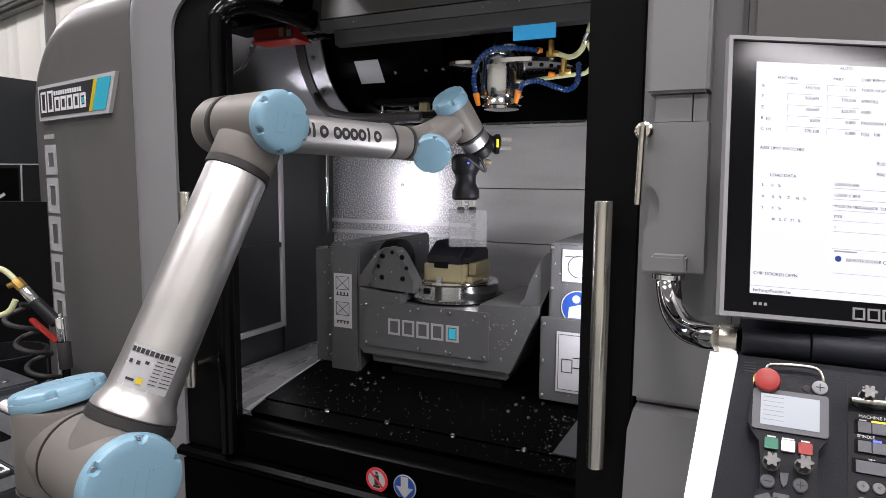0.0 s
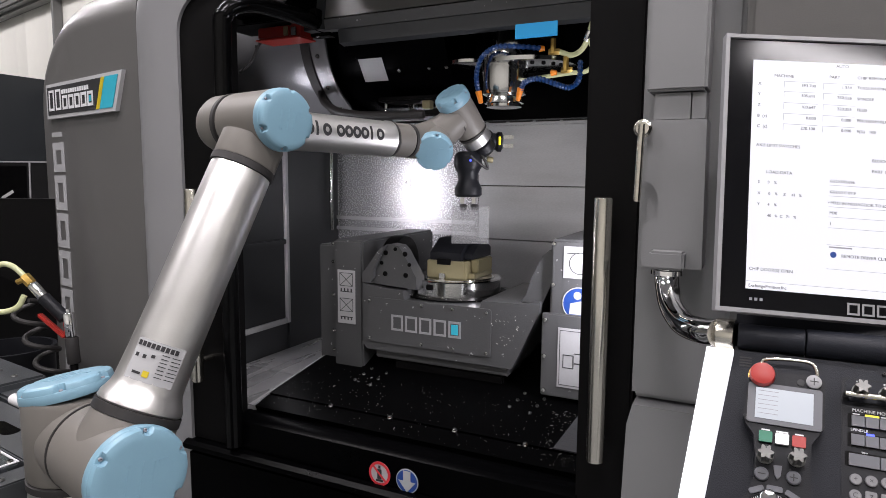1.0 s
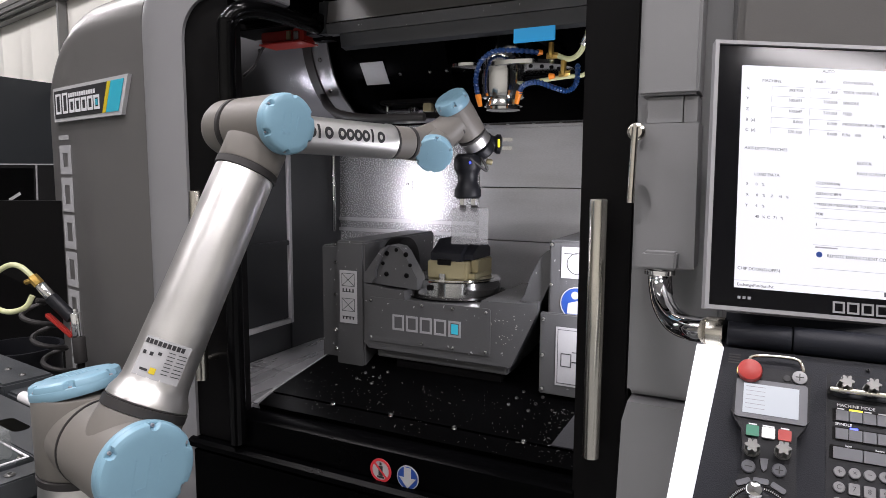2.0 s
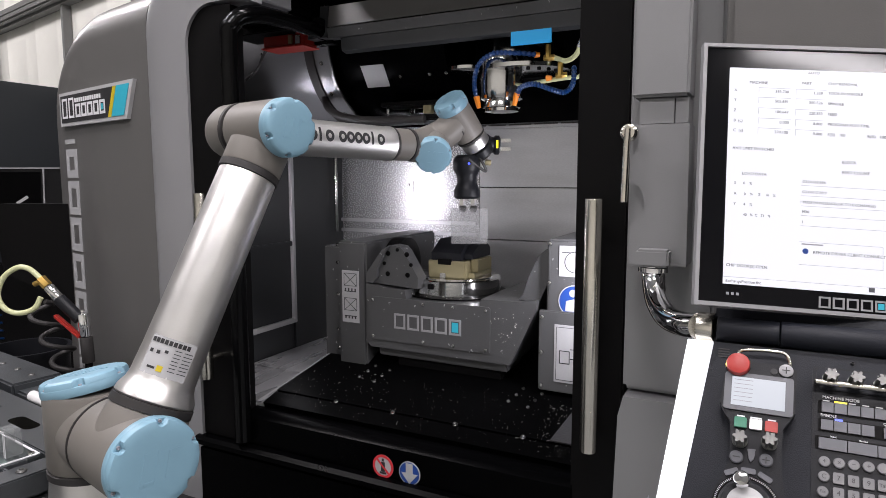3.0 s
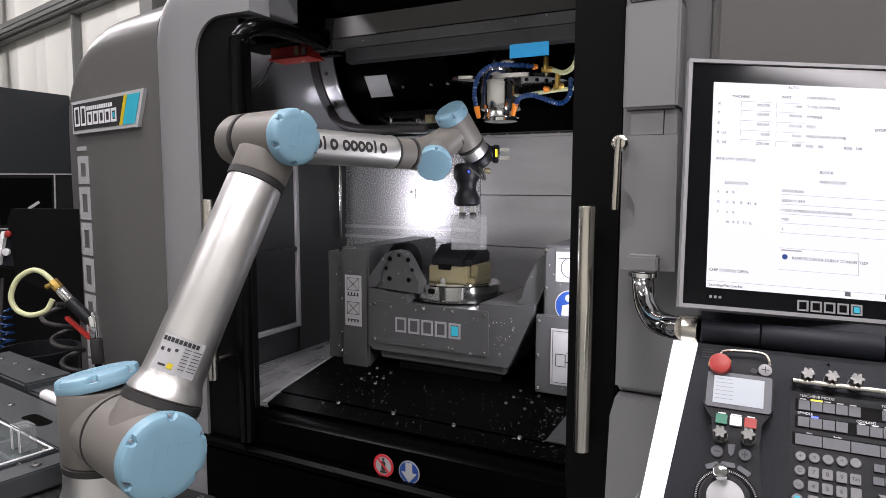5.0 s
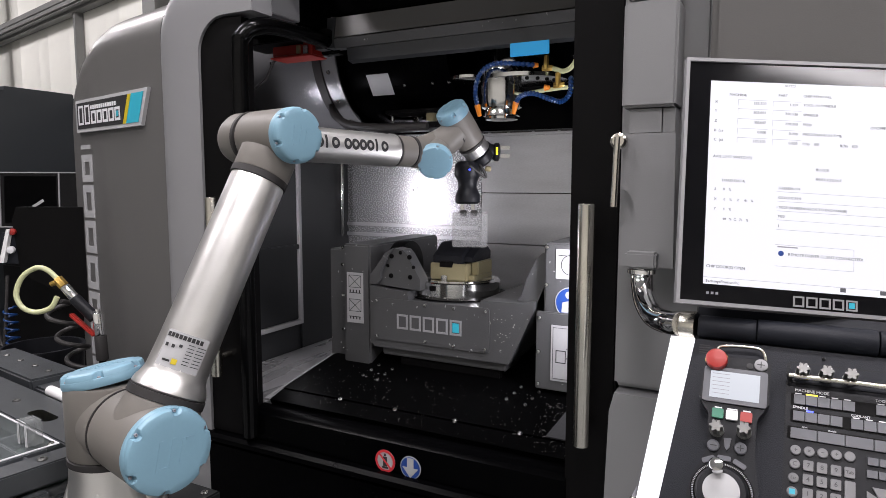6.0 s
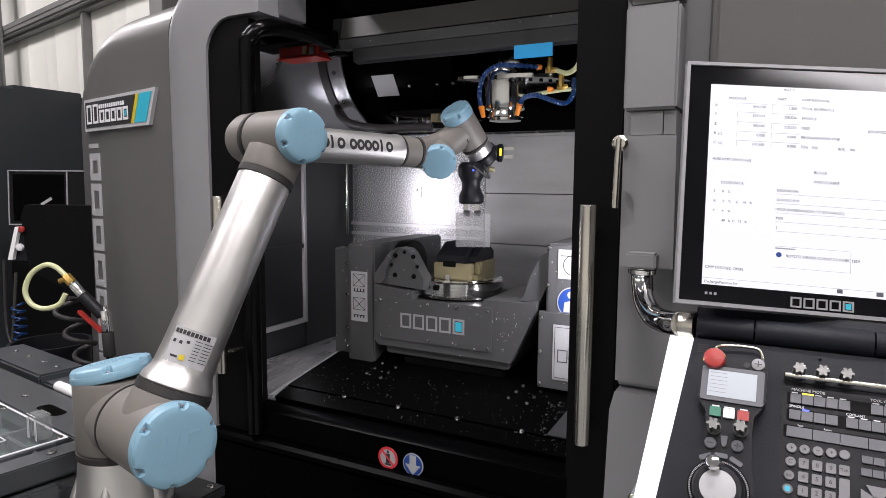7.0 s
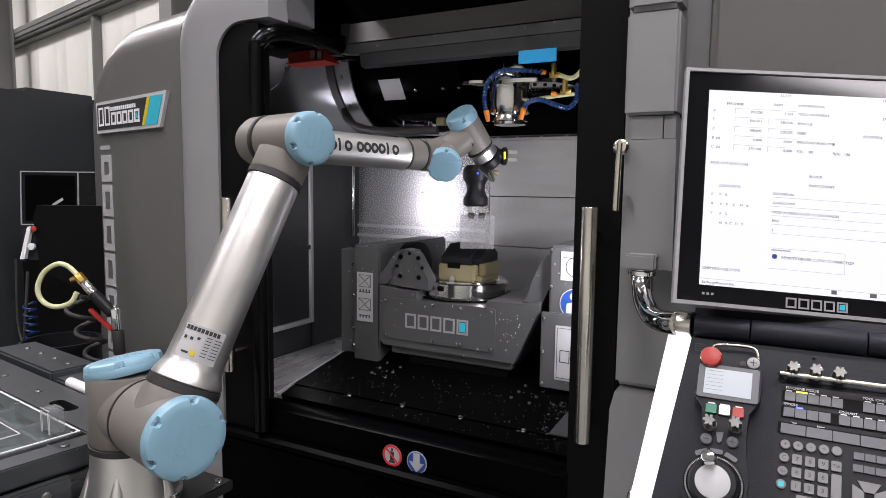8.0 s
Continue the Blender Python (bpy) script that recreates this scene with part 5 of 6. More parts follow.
def star_knob(m, parent, s=1.0):
    """A fluted metal knob with six lobes."""
    poly = []
    for k in range(48):
        a = 2 * math.pi * k / 48
        r = s * (0.0072 + 0.0016 * math.cos(6 * a))
        poly.append((r * math.cos(a), r * math.sin(a)))
    k1 = part("knob", join(prism(poly, 0.030 * s, m, 0.0016, 1), lathe([(0.0095 * s, 0), (0.0095 * s, 0.003 * s), (0.008 * s, 0.004 * s)], m.translation, m.to_3x3() @ Vector((0, 0, 1)), 24)), KNOB, parent, "fluted metal knob")
    part("pointer", bars([(-0.0006, 0.0006, 0.004 * s, 0.008 * s)], 0.0003, m @ Matrix.Translation((0, 0, 0.0302 * s))), INK, k1)


for u in (0.1535, 0.1835, 0.2135):
    star_knob(at_k(u, 0.040, 0.0025), console)


def key_row(u0, v0, v1, pitch, n, name="key"):
    for k in range(n):
        part(name, slab(KM, u0 + pitch * k + 0.0006, u0 + pitch * (k + 1) - 0.0006, v0, v1, 0.0013, 0.0048, 0.0010), KEYCAP, keypanel)


for u0, u1, v in ((0.142, 0.302, 0.0715), (0.142, 0.302, 0.096), (0.139, 0.305, 0.1205)):
    part("key_bed", slab(KM, u0 - 0.002, u1 + 0.002, v - 0.001, v + 0.017, 0.0013, 0.0022, 0.0, 0.002), BLACK_MATT, keypanel)
key_row(0.1435, 0.0725, 0.0865, 0.0154, 5)
key_row(0.2446, 0.0725, 0.0865, 0.0154, 4)
key_row(0.1430, 0.0970, 0.1110, 0.0156, 4)
key_row(0.2148, 0.0970, 0.1110, 0.0154, 5)
key_row(0.1405, 0.1220, 0.1370, 0.0338, 5)
key_row(0.2338, 0.1470, 0.1570, 0.0135, 4)
key_row(0.2328, 0.1640, 0.1740, 0.0135, 4)
part("lamp_mark", slab(KM, 0.1590, 0.1742, 0.0700, 0.0722, 0.0023, 0.0050), YELLOW_LED, keypanel, "lit yellow mark")
part("lamp_mark", slab(KM, 0.1600, 0.1690, 0.0945, 0.0967, 0.0023, 0.0050), BLUE_LED, keypanel, "lit blue mark")
for u, v, s, txt in ((0.145, 0.0655, 0.0058, "MACHINE MODE"), (0.143, 0.0912, 0.0052, "SPINDLE"), (0.2150, 0.0918, 0.0048, "COOLANT"), (0.2446, 0.0660, 0.0052, "TOOL CHANGE"), (0.155, 0.1188, 0.0034, "Input"), (0.188, 0.1188, 0.0034, "Review")):
    words("panel_text", txt, s, at_k(u, v, 0.0024), LABEL, keypanel, 0.0002)
marks = [(0.1455 + 0.0154 * k, 0.0080, 0.0705) for k in (0, 2, 3, 4)] + [(0.2470 + 0.0154 * k, 0.0080, 0.0705) for k in range(4)]
marks += [(0.2175 + 0.0154 * k, 0.0080, 0.0951) for k in range(5)] + [(0.150 + 0.03 * k, 0.0120, 0.0267) for k in range(3)]
for u, w, v in marks:
    part("panel_mark", bars([(u, u + w, -v - 0.0007, -v + 0.0007)], 0.0003, at_k(0, 0, 0.0025)), LABEL, keypanel, "small white plain mark")



def round_key(u, v, txt, s=0.0062):
    k = part("round_key", lathe([(0.0066, 0), (0.0068, 0.001), (0.0068, 0.0035), (0.0058, 0.0043)], KM @ Vector((u, -v, 0.0013)), KM.to_3x3() @ Vector((0, 0, 1)), 24), KEY_PALE, keypanel)
    if txt:
        words("key_text", txt, s, at_k(u, v, 0.0057), INK, k, 0.0002, "CENTER")
    return k


def square_key(u, v, txt, s=0.0085, w=0.0062, h=0.0070):
    k = part("square_key", slab(KM, u - w, u + w, v - h, v + h, 0.0013, 0.0052, 0.0009, 0.0015), KEY_PALE, keypanel)
    if txt:
        words("key_text", txt, s, at_k(u, v, 0.0054), INK, k, 0.0002, "CENTER")
    return k


for u, txt in ((0.1483, "+"), (0.1650, "\u00d7"), (0.1814, "\u2212"), (0.1978, "+"), (0.2138, "")):
    round_key(u, 0.1535 - (u - 0.1483) * 0.05, txt, 0.009)
for v, row in ((0.1725, "789"), (0.1915, "456"), (0.2105, "123")):
    for k, d in enumerate(row):
        square_key(0.1644 + 0.0166 * k, v, d)
round_key(0.1478, 0.1730, "C", 0.0085)
round_key(0.1466, 0.1925, "Esc", 0.0055)
k = round_key(0.1455, 0.2115, "")
part("key_mark", slab(KM, 0.1420, 0.1490, 0.2080, 0.2150, 0.0057, 0.0060), CYAN_L, k)
square_key(0.2136, 0.1720, "Tab", 0.0062)
square_key(0.2140, 0.2000, "", 0.006, 0.0062, 0.0165)
square_key(0.180, 0.2290, "0", 0.0085, 0.0145)
for a in range(4):
    part("arrow_key", prism([(0.006, -0.006), (0.020, -0.014), (0.020, 0.014), (0.006, 0.006)], 0.004, at_k(0.2530, 0.2060, 0.0013) @ Matrix.Rotation(radians(90 * a), 4, "Z"), 0.0012, 1), KEY_PALE, keypanel)

# ---- hand pendant hooked on the console ----
pendant = thing("hand_pendant", KM @ Vector((0.065, -0.15, 0.003)), "black hand-held jog pendant with a small lit screen", "pendant")
PM = KM @ Matrix.Translation((0, 0, 0.0015))
PT = [(0.022, -0.043), (0.030, -0.037), (0.104, -0.034), (0.112, -0.042), (0.1115, -0.100), (0.106, -0.112), (0.098, -0.124), (0.0965, -0.150), (0.098, -0.185), (0.100, -0.200), (0.104, -0.225), (0.103, -0.25), (0.096, -0.275),
      (0.080, -0.29), (0.040, -0.29), (0.020, -0.272), (0.012, -0.248), (0.016, -0.222), (0.026, -0.200), (0.0335, -0.180), (0.034, -0.150), (0.031, -0.124), (0.022, -0.112), (0.017, -0.100)]
part("body", prism(PT, 0.028, PM, 0.004, 3), PLASTIC, pendant, "black moulded body")
bez = part("screen_bezel", slab(PM, 0.0215, 0.1085, 0.0545, 0.1085, 0.0285, 0.0315, 0.0015, 0.004), KEYCAP, pendant, "grey screen frame")
part("screen", slab(PM, 0.0310, 0.0985, 0.0610, 0.1020, 0.0317, 0.0323), SCREEN_S, bez, "small lit screen")
part("screen_marks", bars([(0.034, 0.058, -0.0655 - 0.006 * k, -0.0648 - 0.006 * k) for k in range(6)], 0.0002, PM @ Matrix.Translation((0, 0, 0.0324))), FADED, bez)
NK = KM.to_3x3() @ Vector((0, 0, 1))
part("emergency_stop", lathe([(0.0145, 0), (0.0150, 0.004), (0.0110, 0.006), (0.0110, 0.012), (0.0145, 0.013), (0.0155, 0.016), (0.0155, 0.026), (0.0145, 0.0285), (0.010, 0.0295), (0.001, 0.030)], PM @ Vector((0.0375, -0.0440, 0.014)), NK, 36), RED,
     pendant, "red mushroom stop button")
part("stop_collar", lathe([(0.0165, 0), (0.0170, 0.001), (0.0170, 0.005), (0.014, 0.006)], PM @ Vector((0.0375, -0.0420, 0.0190)), NK, 32), BRASS_F, pendant)
part("grip_rail", pipe(smooth_line([PM @ Vector((0.034, -0.040, 0.010)), PM @ Vector((0.036, -0.022, 0.012)), PM @ Vector((0.045, -0.014, 0.014)), PM @ Vector((0.090, -0.012, 0.014)), PM @ Vector((0.102, -0.020, 0.013)), PM @ Vector((0.105, -0.040, 0.010))], 7),
     0.0026, 12), BRUSHED, pendant, "bent steel guard rail")
port = part("connector", lathe([(0.0085, 0), (0.009, 0.001), (0.009, 0.005), (0.007, 0.006)], PM @ Vector((0.0985, -0.0440, 0.0275)), NK, 24), KEY_RING, pendant)
part("port_mark", bars([(0.0935, 0.1035, -0.0446, -0.0434), (0.0979, 0.0991, -0.0490, -0.0448), (0.0979, 0.0991, -0.0432, -0.0390)], 0.0003, PM @ Matrix.Translation((0, 0, 0.0336))), INK, port)
part("key_switch", lathe([(0.0045, 0), (0.0045, 0.002), (0.0025, 0.0022)], PM @ Vector((0.0835, -0.0465, 0.0275)), NK, 16), INK, pendant)
for u, m in ((0.0450, GREEN), (0.0640, WHITE), (0.0832, RED)):
    part("button", slab(PM, u - 0.0078, u + 0.0078, 0.1185, 0.1325, 0.0285, 0.0340, 0.0015, 0.0015), m, pendant, "square push button")
part("button_text", bars([(0.040, 0.050, -0.1168, -0.1150), (0.057, 0.071, -0.1168, -0.1150), (0.0785, 0.0885, -0.1168, -0.1150)], 0.0002, PM @ Matrix.Translation((0, 0, 0.0287))), LABEL, pendant)
star_knob(PM @ Matrix.Translation((0.0455, -0.1500, 0.0285)), pendant, 1.05)
star_knob(PM @ Matrix.Translation((0.0815, -0.1470, 0.0285)), pendant, 1.05)
for u, v in ((0.0425, 0.1730), (0.0785, 0.1710)):
    part("round_button", lathe([(0.0082, 0), (0.0085, 0.001), (0.0085, 0.004), (0.0070, 0.005)], PM @ Vector((u, -v, 0.0285)), NK, 24), KEYCAP, pendant)
for u, v in ((0.0425, 0.1730), (0.0785, 0.1710)):
    part("button_mark", bars([(u - 0.0045, u + 0.0045, -v - 0.0006, -v + 0.0006)] + ([(u - 0.0006, u + 0.0006, -v + 0.0008, -v + 0.0045), (u - 0.0006, u + 0.0006, -v - 0.0045, -v - 0.0008)] if u > 0.06 else []), 0.0003,
         PM @ Matrix.Translation((0, 0, 0.0336))), INK, pendant)
part("middle_button", prism([(0.0555, -0.1600), (0.0655, -0.1590), (0.0640, -0.1720), (0.0605, -0.1765), (0.0575, -0.1720)], 0.004, PM @ Matrix.Translation((0, 0, 0.0285)), 0.0012, 1), KEYCAP, pendant)
for k in range(3):
    part("arc_button", slab(PM @ Matrix.Translation((0.058, -0.235, 0)) @ Matrix.Rotation(radians(26 - 26 * k), 4, "Z") @ Matrix.Translation((-0.058, 0.235, 0)), 0.049, 0.067, 0.185, 0.192, 0.0285, 0.0315, 0.0012, 0.002), KEYCAP, pendant)
WC = PM @ Vector((0.058, -0.2360, 0.0285))
part("dial_ring", lathe([(0.0415, 0), (0.0415, 0.002), (0.040, 0.003)], WC, NK, 56), BLACK_MATT, pendant)
part("dial_ticks", join(*[prism([(-0.0003, 0.0375), (0.0003, 0.0375), (0.0003, 0.0400), (-0.0003, 0.0400)], 0.0003, PM @ Matrix.Translation((0.058, -0.2360, 0.0316)) @ Matrix.Rotation(2 * math.pi * k / 100, 4, "Z")) for k in range(100)]), LABEL, pendant)
tagged(bpy.data.objects["dial_ticks"], kind="stuff")
wheel = part("jog_wheel", lathe([(0.0345, 0), (0.0350, 0.002), (0.0340, 0.012), (0.0310, 0.016), (0.025, 0.0165)], WC + NK * 0.003, NK, 56), PLASTIC, pendant, "black jog wheel")
part("wheel_disc", lathe([(0.0235, 0), (0.024, 0.0006), (0.024, 0.0016), (0.0232, 0.002)], WC + NK * 0.0196, NK, 48), DIAL, wheel, "white disc with faint marks")
part("crank", lathe([(0.0085, 0), (0.0095, 0.003), (0.0105, 0.010), (0.0105, 0.020), (0.0085, 0.024), (0.002, 0.025)], PM @ Vector((0.0505, -0.2060, 0.0475)), NK, 32), CHROME, wheel, "chrome crank knob")
part("speaker_slots", join(*[slab(KM, 0.008, 0.024, 0.010 + 0.004 * k, 0.012 + 0.004 * k, 0.0002, 0.0008) for k in range(4)]), INK, keypanel)
part("lead", pipe(smooth_line([PM @ Vector((0.058, -0.288, 0.012)), PM @ Vector((0.058, -0.33, 0.02)), PM @ Vector((0.05, -0.40, 0.0)), PM @ Vector((0.04, -0.46, -0.05))], 8), 0.005, 10), RUBBER, pendant)

# ---- air gun with its hose, hanging beside the machine ----
gun = thing("air_gun", (-1.86, -0.14, 1.03), "black air gun with a red trigger on a clear hose", "air gun")
part("hose", pipe(smooth_line([(-1.975, -0.190, 1.200), (-1.992, -0.203, 1.166), (-2.034, -0.226, 1.152), (-2.072, -0.244, 1.168), (-2.091, -0.249, 1.209), (-2.077, -0.236, 1.261), (-2.042, -0.214, 1.290), (-2.008, -0.199, 1.286),
     (-1.975, -0.184, 1.255)], 8), 0.0082, 14), HOSE_CLEAR, gun, "yellowish clear hose")
part("fitting", join(cyl((-1.978, -0.186, 1.258), (-1.958, -0.177, 1.234), 0.015, 0.002, 6), cyl((-1.990, -0.20, 1.240), (-1.970, -0.185, 1.250), 0.008, 0.001, 8)), BRASS_F, gun, "brass fitting")
part("coupling", cyl((-1.957, -0.177, 1.233), (-1.927, -0.165, 1.196), 0.015, 0.003, 20), STEEL, gun)
part("barrel", pipe([(-1.926, -0.165, 1.195), (-1.90, -0.155, 1.168), (-1.868, -0.142, 1.134)], 0.0185, 18), PLASTIC, gun, "black grip")
part("head", join(cyl((-1.856, -0.139, 1.152), (-1.852, -0.137, 1.080), 0.0165, 0.004, 20), cyl((-1.856, -0.139, 1.150), (-1.857, -0.139, 1.163), 0.007, 0.001, 12)), CHROME, gun, "chrome valve head")
part("tip", cyl((-1.851, -0.137, 1.079), (-1.846, -0.137, 1.0), 0.018, 0.003, 20), RUBBER, gun)
part("trigger", box(-0.052, 0.052, -0.006, 0.006, -0.010, 0.010, 0.004, Matrix.Translation((-1.900, -0.160, 1.112)) @ frame_of((-0.064, -0.027, 0.061)) @ Matrix.Rotation(radians(90), 4, "Y")), RED, gun, "red trigger lever")
part("holder_post", cyl((-1.846, -0.137, 0.0), (-1.846, -0.137, 0.999), 0.011, 0.002, 16), BLACK_MATT, gun, "black holder post")


def coil(top, bottom, r, turns, wire, n=26):
    a, b = Vector(top), Vector(bottom)
    return pipe([a.lerp(b, k / (turns * n)) + Vector((r * math.cos(2 * math.pi * k / n), r * math.sin(2 * math.pi * k / n), 0)) for k in range(int(turns * n) + 1)], wire, 10)


ch = thing("coiled_hose", (-2.07, -0.15, 0.80), "black coiled air hose beside the air gun", "hose")
part("coil", coil((-2.062, -0.150, 1.175), (-1.945, -0.100, 0.86), 0.038, 4.3, 0.0078), RUBBER, ch)
b2 = thing("coiled_hose", (-2.5, 0.05, 0.7), "thin blue coiled hose hanging from the far console", "hose")
part("coil", coil((-2.60, 0.0, 1.08), (-2.58, 0.0, 0.72), 0.022, 12, 0.004, 16), HOSE_BLUE, b2)
bin_ = thing("waste_bin", (-2.26, -0.08, 0), "round black plastic bin with a worn rim", "bin")
part("shell", lathe([(0.11, 0.0), (0.128, 0.96), (0.134, 0.97), (0.134, 0.985), (0.122, 0.985), (0.105, 0.05)], (-2.26, -0.08, 0), UPZ, 40), PLASTIC, bin_)

# ---- loading bench beside the robot ----
bench = thing("loading_bench", (-1.75, -0.95, 0), "grey steel loading bench with a clear-covered tray", "bench")
BT = Matrix.Translation((-1.30, -0.60, 0)) @ Matrix.Rotation(radians(-8), 4, "Z")


def bb(x0, x1, y0, y1, z0, z1, bev=0.003):
    return box(x0, x1, y0, y1, z0, z1, bev, BT)


part("top_border", bb(-0.95, 0.062, 0.004, 0.125, 0.955, 1.0), BENCH, bench, "grey bench border")
part("top_border", bb(0.002, 0.062, -0.75, 0.002, 0.955, 1.0), BENCH, bench, "grey bench border")
part("slot", prism(rounded(-0.285, -0.180, 0.034, 0.070, 0.016), 0.0012, BT @ Matrix.Translation((0, 0, 0.9995))), BLACK, bench, "dark oblong slot")
part("tray_floor", bb(-0.95, 0.0, -0.75, 0.002, 0.925, 0.935, 0.0), TRAY, bench, "green-grey tray floor")
for x in (-0.72, -0.56, -0.40, -0.24, -0.10):
    part("tray_rib", bb(x, x + 0.010, -0.75, 0.0, 0.936, 0.972, 0.002), KEYCAP, bench)
for y in (-0.58, -0.44, -0.30, -0.16, -0.05):
    part("tray_rib", bb(-0.95, 0.0, y, y + 0.008, 0.936, 0.968, 0.002), KEYCAP, bench)
for x, y in ((-0.32, -0.02), (-0.16, -0.10)):
    part("tray_hole", disc(0.020, 0.001, BT @ Matrix.Translation((x, y - 0.005, 0.9352))), BLACK, bench)
cover = part("tray_cover", bb(-0.92, -0.008, -0.74, -0.008, 1.001, 1.005, 0.001), ACRYLIC, bench, "clear acrylic tray cover")
# opaque white bars stand in for glints on the clear cover
for p in ((-0.92, -0.008, -0.013, -0.008), (-0.013, -0.008, -0.74, -0.0135), (-0.90, -0.095, -0.097, -0.095), (-0.097, -0.095, -0.72, -0.0975)):
    part("cover_edge_glint", bb(*p, 1.0055, 1.008, 0.0006), LABEL, cover, "white bar painted as a glint on the cover")
grip = part("cover_handle", join(bb(-0.080, -0.074, -0.058, -0.026, 1.0055, 1.052, 0.002), bb(-0.044, -0.038, -0.058, -0.026, 1.0055, 1.052, 0.002), bb(-0.080, -0.038, -0.058, -0.026, 1.0525, 1.060, 0.003)), THICK_ACRYLIC, cover,
            "clear acrylic handle")
# the handle's edge glints, likewise painted as thin white bars
for x in (-0.080, -0.074, -0.044, -0.038):
    part("handle_edge_glint", bb(x - 0.0007, x + 0.0007, -0.0596, -0.0585, 1.006, 1.054, 0.0), LABEL, grip, "white bar painted as a glint on the handle")
part("handle_edge_glint", bb(-0.080, -0.038, -0.0596, -0.0585, 1.0585, 1.0600, 0.0), LABEL, grip, "white bar painted as a glint on the handle")
for x, y in ((-0.02, -0.02), (-0.32, -0.02), (-0.02, -0.30)):
    part("cover_screw", bolt(BT @ Vector((x, y, 1.0055)), (0, 0, 1), 0.007), STEEL, cover)
part("lower_frame", bb(-0.95, 0.058, -0.75, 0.12, 0.86, 0.924, 0.006), BENCH, bench)
part("side_bracket", bb(0.064, 0.085, -0.40, -0.07, 0.90, 0.952, 0.004), BENCH, bench)
for x, y in ((0.034, -0.06), (0.034, -0.24), (0.034, 0.07), (-0.06, 0.105), (-0.40, 0.06), (-0.62, 0.06), (0.034, -0.45)):
    part("bench_bolt", bolt(BT @ Vector((x, y, 1.0)), (0, 0, 1), 0.010), KNOB, bench)
for y in (-0.12, -0.22):
    part("bracket_bolt", bolt(BT @ Vector((0.086, y, 0.928)), (1, 0, 0), 0.010), KNOB, bench)
part("guide_rail", bb(-0.62, -0.06, 0.15, 0.26, 0.90, 0.992, 0.006), BENCH, bench, "grey guide rail")
part("roller", cyl(BT @ Vector((-0.40, 0.140, 1.006)), BT @ Vector((-0.04, 0.138, 1.006)), 0.014, 0.003), WHITE, bench, "white roller")
for x in (-0.46, -0.34, -0.22):
    part("rail_bolt", bolt(BT @ Vector((x, 0.215, 0.992)), (0, 0, 1), 0.009), KNOB, bench)
part("end_block", bb(-0.95, -0.52, 0.14, 0.27, 0.94, 1.012, 0.006), BENCH, bench)
for x in (-0.86, -0.76, -0.66, -0.57):
    part("block_bolt", bolt(BT @ Vector((x, 0.21, 1.012)), (0, 0, 1), 0.009), KNOB, bench)
for x, y in ((-0.90, -0.70), (0.0, -0.70), (-0.90, 0.06), (0.0, 0.06)):
    part("leg", bb(x - 0.04, x + 0.04, y - 0.04, y + 0.04, 0.0, 0.858, 0.004), BENCH, bench)

# ---- the neighbouring machine ----
nb = thing("neighbour_machine", (-4.0, 1.0, 0), "dark slate machining centre standing behind", "machine tool")
part("cabinet", box(-5.2, -3.3, 0.10, 2.4, 0.05, 2.002, 0.01), NEIGHBOUR, nb)
part("front_cabinet", box(-5.2, -3.42, -0.30, 0.098, 0.05, 2.002, 0.01), NEIGHBOUR, nb)
part("rear_cabinet", box(-3.298, -2.60, 0.75, 2.4, 0.05, 1.985, 0.01), NEIGHBOUR, nb)
part("top_lid", box(-4.0, -3.36, 0.45, 0.80, 2.003, 2.030, 0.004), NEIGHBOUR, nb)
part("open_bay", box(-3.9, -3.41, -0.31, -0.301, 0.7, 1.75), BLACK, nb)
part("badge", box(-3.53, -3.42, -0.315, -0.301, 1.88, 1.96, 0.003), CYAN_L, nb)
nc = thing("neighbour_console", (-2.7, 0.15, 1.1), "dark console of the machine behind with a blank screen", "control panel")
NM = plane_frame(Vector((-2.963, 0.188, 1.604)), (0.886, 0.463, 0.0), (0.0, -0.06, -1))
scr = part("monitor", slab(NM, 0.004, 0.37, 0.004, 0.24, -0.04, 0.0), GLOSS, nc, "blank black screen")
part("monitor_rim", join(slab(NM, 0.0, 0.374, 0.0, 0.005, -0.03, 0.004), slab(NM, 0.0, 0.005, 0.0051, 0.235, -0.03, 0.004), slab(NM, 0.0, 0.374, 0.2351, 0.24, -0.03, 0.004), slab(NM, 0.256, 0.262, 0.0051, 0.235, -0.03, 0.004)), KEY_RING, scr, "silver rim")
part("screen_glass", slab(NM, 0.02, 0.245, 0.018, 0.222, 0.0005, 0.001), BLACK, scr)
part("screen_mark", bars([(0.120, 0.175, -0.006, 0.006)], 0.0004, NM @ Matrix.Translation((0.02, -0.14, 0.0011)) @ Matrix.Translation((0.14, 0, 0)) @ Matrix.Rotation(radians(32), 4, "Z") @ Matrix.Translation((-0.14, 0, 0))), STICKER, scr, "small slanted plain mark")
SM = plane_frame(Vector((-2.60, 0.03, 1.464)), (0.886, 0.463, 0.0), (0.0, 0.0, -1))
part("shroud", prism([(0.0, -0.05), (0.018, 0.0), (0.30, 0.0), (0.30, -0.40), (0.02, -0.26)], 0.05, SM @ Matrix.Translation((0, 0, -0.05)), 0.004), BLACK_MATT, nc, "black splash guard")
part("side_strip", prism([(-0.012, -0.085), (0.002, -0.085), (-0.030, -0.215), (-0.048, -0.215)], 0.02, SM), WHITE, nc, "white side strip")
part("key_shelf", slab(SM, -0.05, 0.10, 0.10, 0.22, -0.03, -0.002), CONSOLE, nc)
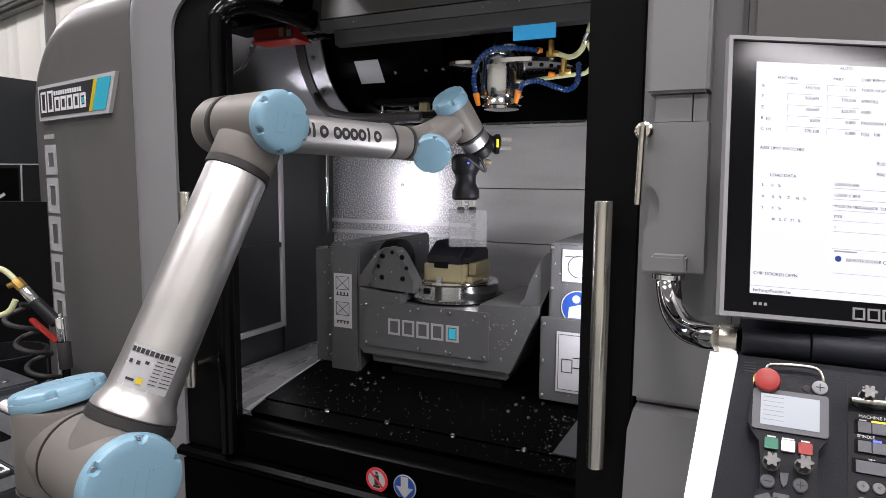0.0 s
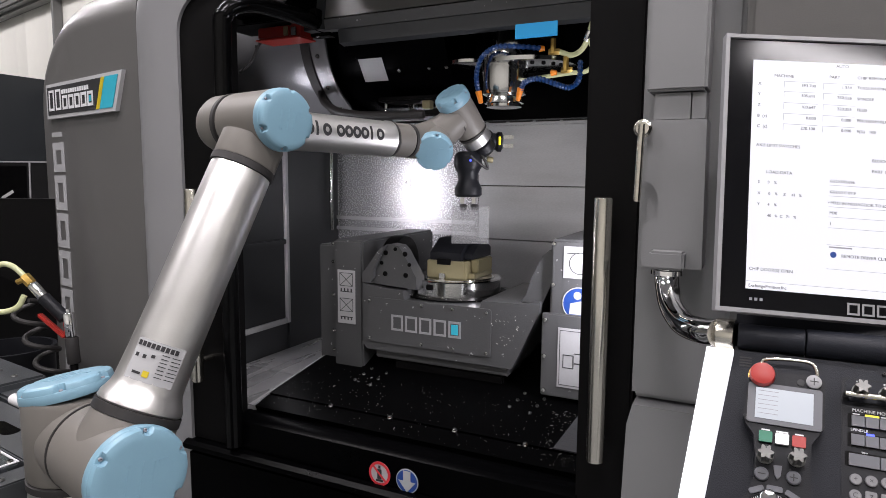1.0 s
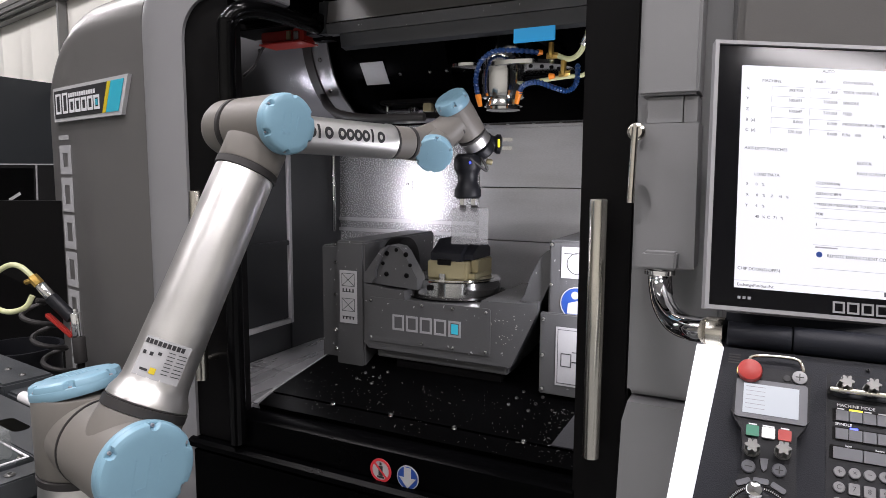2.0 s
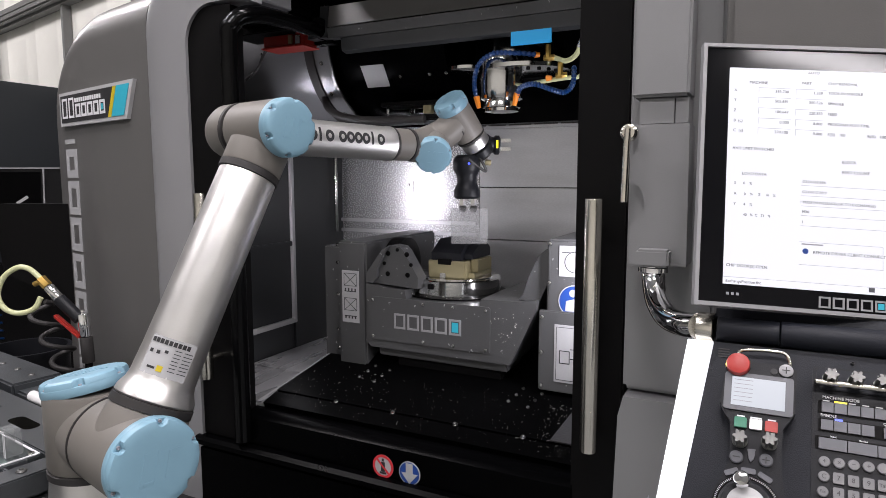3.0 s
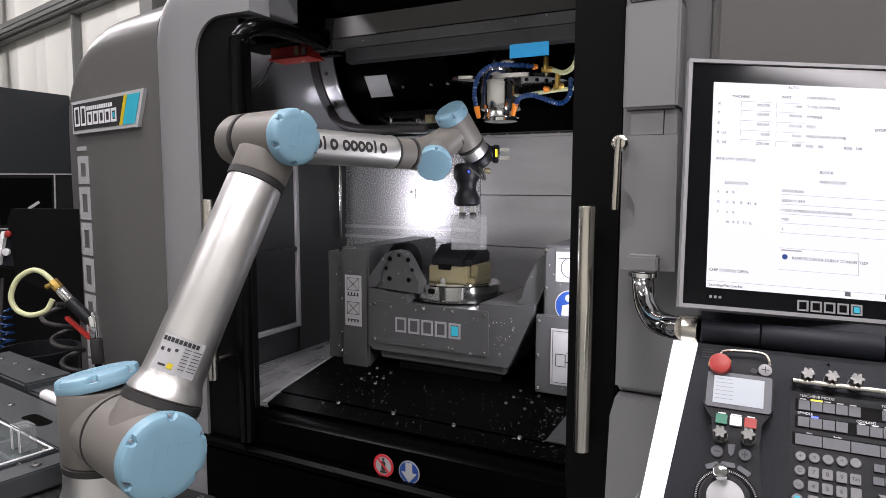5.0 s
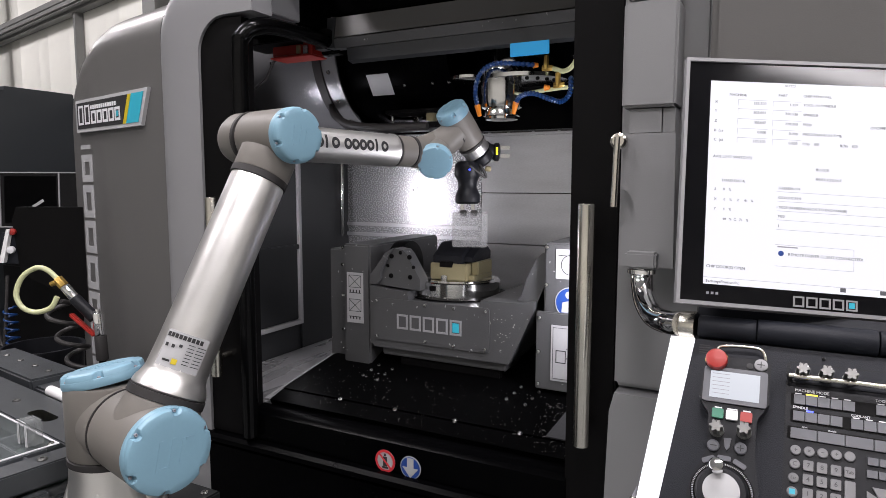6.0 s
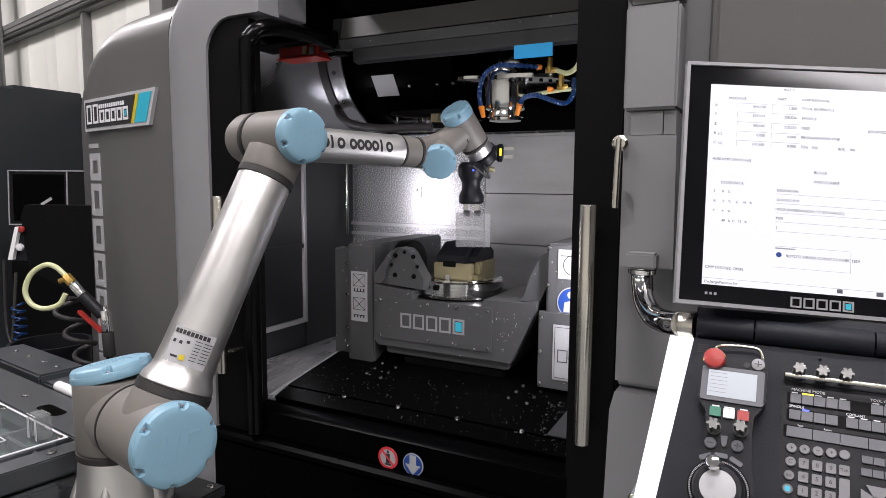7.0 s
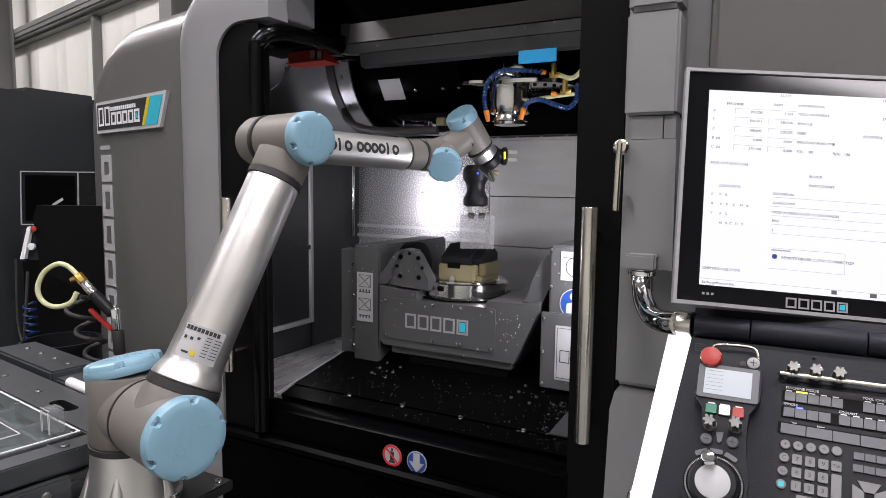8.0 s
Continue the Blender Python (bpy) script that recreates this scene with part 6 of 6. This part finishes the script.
part("stop_button", lathe([(0.012, 0), (0.013, 0.01), (0.008, 0.013)], SM @ Vector((0.006, -0.095, 0.004)), SM.to_3x3() @ Vector((0, 0, 1)), 16), RED, nc)
part("dial", lathe([(0.014, 0), (0.014, 0.012), (0.012, 0.013)], SM @ Vector((-0.004, -0.165, 0.004)), SM.to_3x3() @ Vector((0, 0, 1)), 16), LABEL, nc)
part("stand", box(-3.05, -2.42, 0.22, 0.62, 0.0, 1.20, 0.01), BLACK_MATT, nc)
part("cable_loop", pipe(smooth_line([(-2.64, -0.02, 1.25), (-2.65, -0.02, 1.0), (-2.62, -0.02, 0.92), (-2.60, -0.02, 1.0), (-2.60, 0.0, 1.2)], 8), 0.006, 8), RUBBER, nc)


# a scriber standing in a clip beside the console strip
PEN1, PEN0 = Vector((-0.1870, -0.1860, 0.9830)), Vector((-0.1980, -0.1980, 0.9220))
PEND = (PEN1 - PEN0).normalized()
part("scriber_tip", lathe([(0.0045, 0), (0.0012, 0.016), (0.0004, 0.020)], PEN1 - PEND * 0.020, PEND, 16), FADED, console, "dark pointed scriber tip")
part("scriber", lathe([(0.0062, -0.13), (0.0075, -0.12), (0.0078, -0.004), (0.0062, 0.0), (0.0048, 0.0018)], PEN1 - PEND * 0.022, PEND, 20), BRUSHED, console, "silver scriber shaft")


def chips():
    """Small bright slivers strewn on the black plates and the cradle."""
    rng = random.Random(5)
    bm = bmesh.new()

    def sliver(m, ln, w):
        c = [bm.verts.new(m @ Vector(p)) for p in ((-ln, -w, 0.0003), (ln * 0.9, -w * 0.7, 0.0004), (ln, w, 0.001), (-ln * 0.8, w, 0.0016), (0, 0, 0.0022))]
        for a, b in ((0, 1), (1, 2), (2, 3), (3, 0)):
            bm.faces.new((c[a], c[b], c[4]))

    for _ in range(700):
        x, y = rng.uniform(-1.28, -0.32), rng.uniform(0.055, 0.40)
        if rng.random() < 0.35:
            x, y = rng.uniform(-0.50, -0.30), rng.uniform(0.06, 0.24)
        if y > 0.26 and x > -1.24:
            continue
        big = rng.random() < 0.12
        sliver(SLOPE @ Matrix.Translation((x, y, 0.0045 if y > 0.107 else 0.0005)) @ Matrix.Rotation(rng.uniform(0, 3.1), 4, "Z"), rng.uniform(0.0006, 0.0014) * (4.0 if big else 1), rng.uniform(0.0002, 0.0005))
    for _ in range(45):
        x, y = rng.uniform(-1.05, -0.62), rng.uniform(0.275, 0.31)
        sliver(Matrix.Translation((x, y, 1.213)) @ Matrix.Rotation(rng.uniform(0, 3.1), 4, "Z"), rng.uniform(0.001, 0.0025), 0.0006)
    for _ in range(28):
        x, z = rng.gauss(-0.645, 0.03), rng.uniform(1.10, 1.20)
        sliver(Matrix.Translation((x, 0.2585, z)) @ FACE @ Matrix.Rotation(rng.uniform(0, 3.1), 4, "Z"), rng.uniform(0.001, 0.0028), 0.0006)
    return part("swarf", bm, CHIP, machine, "scattered bright metal chips")


tagged(chips(), kind="stuff")
# grey speckled ledge at the side of the black plates
part("side_ledge", prism([(-0.462, 0.108), (-0.29, 0.108), (-0.29, 0.245), (-0.430, 0.245)], 0.004, SLOPE @ Matrix.Translation((0, 0, 0.0045)), 0.001), WET, machine, "grey speckled ledge")
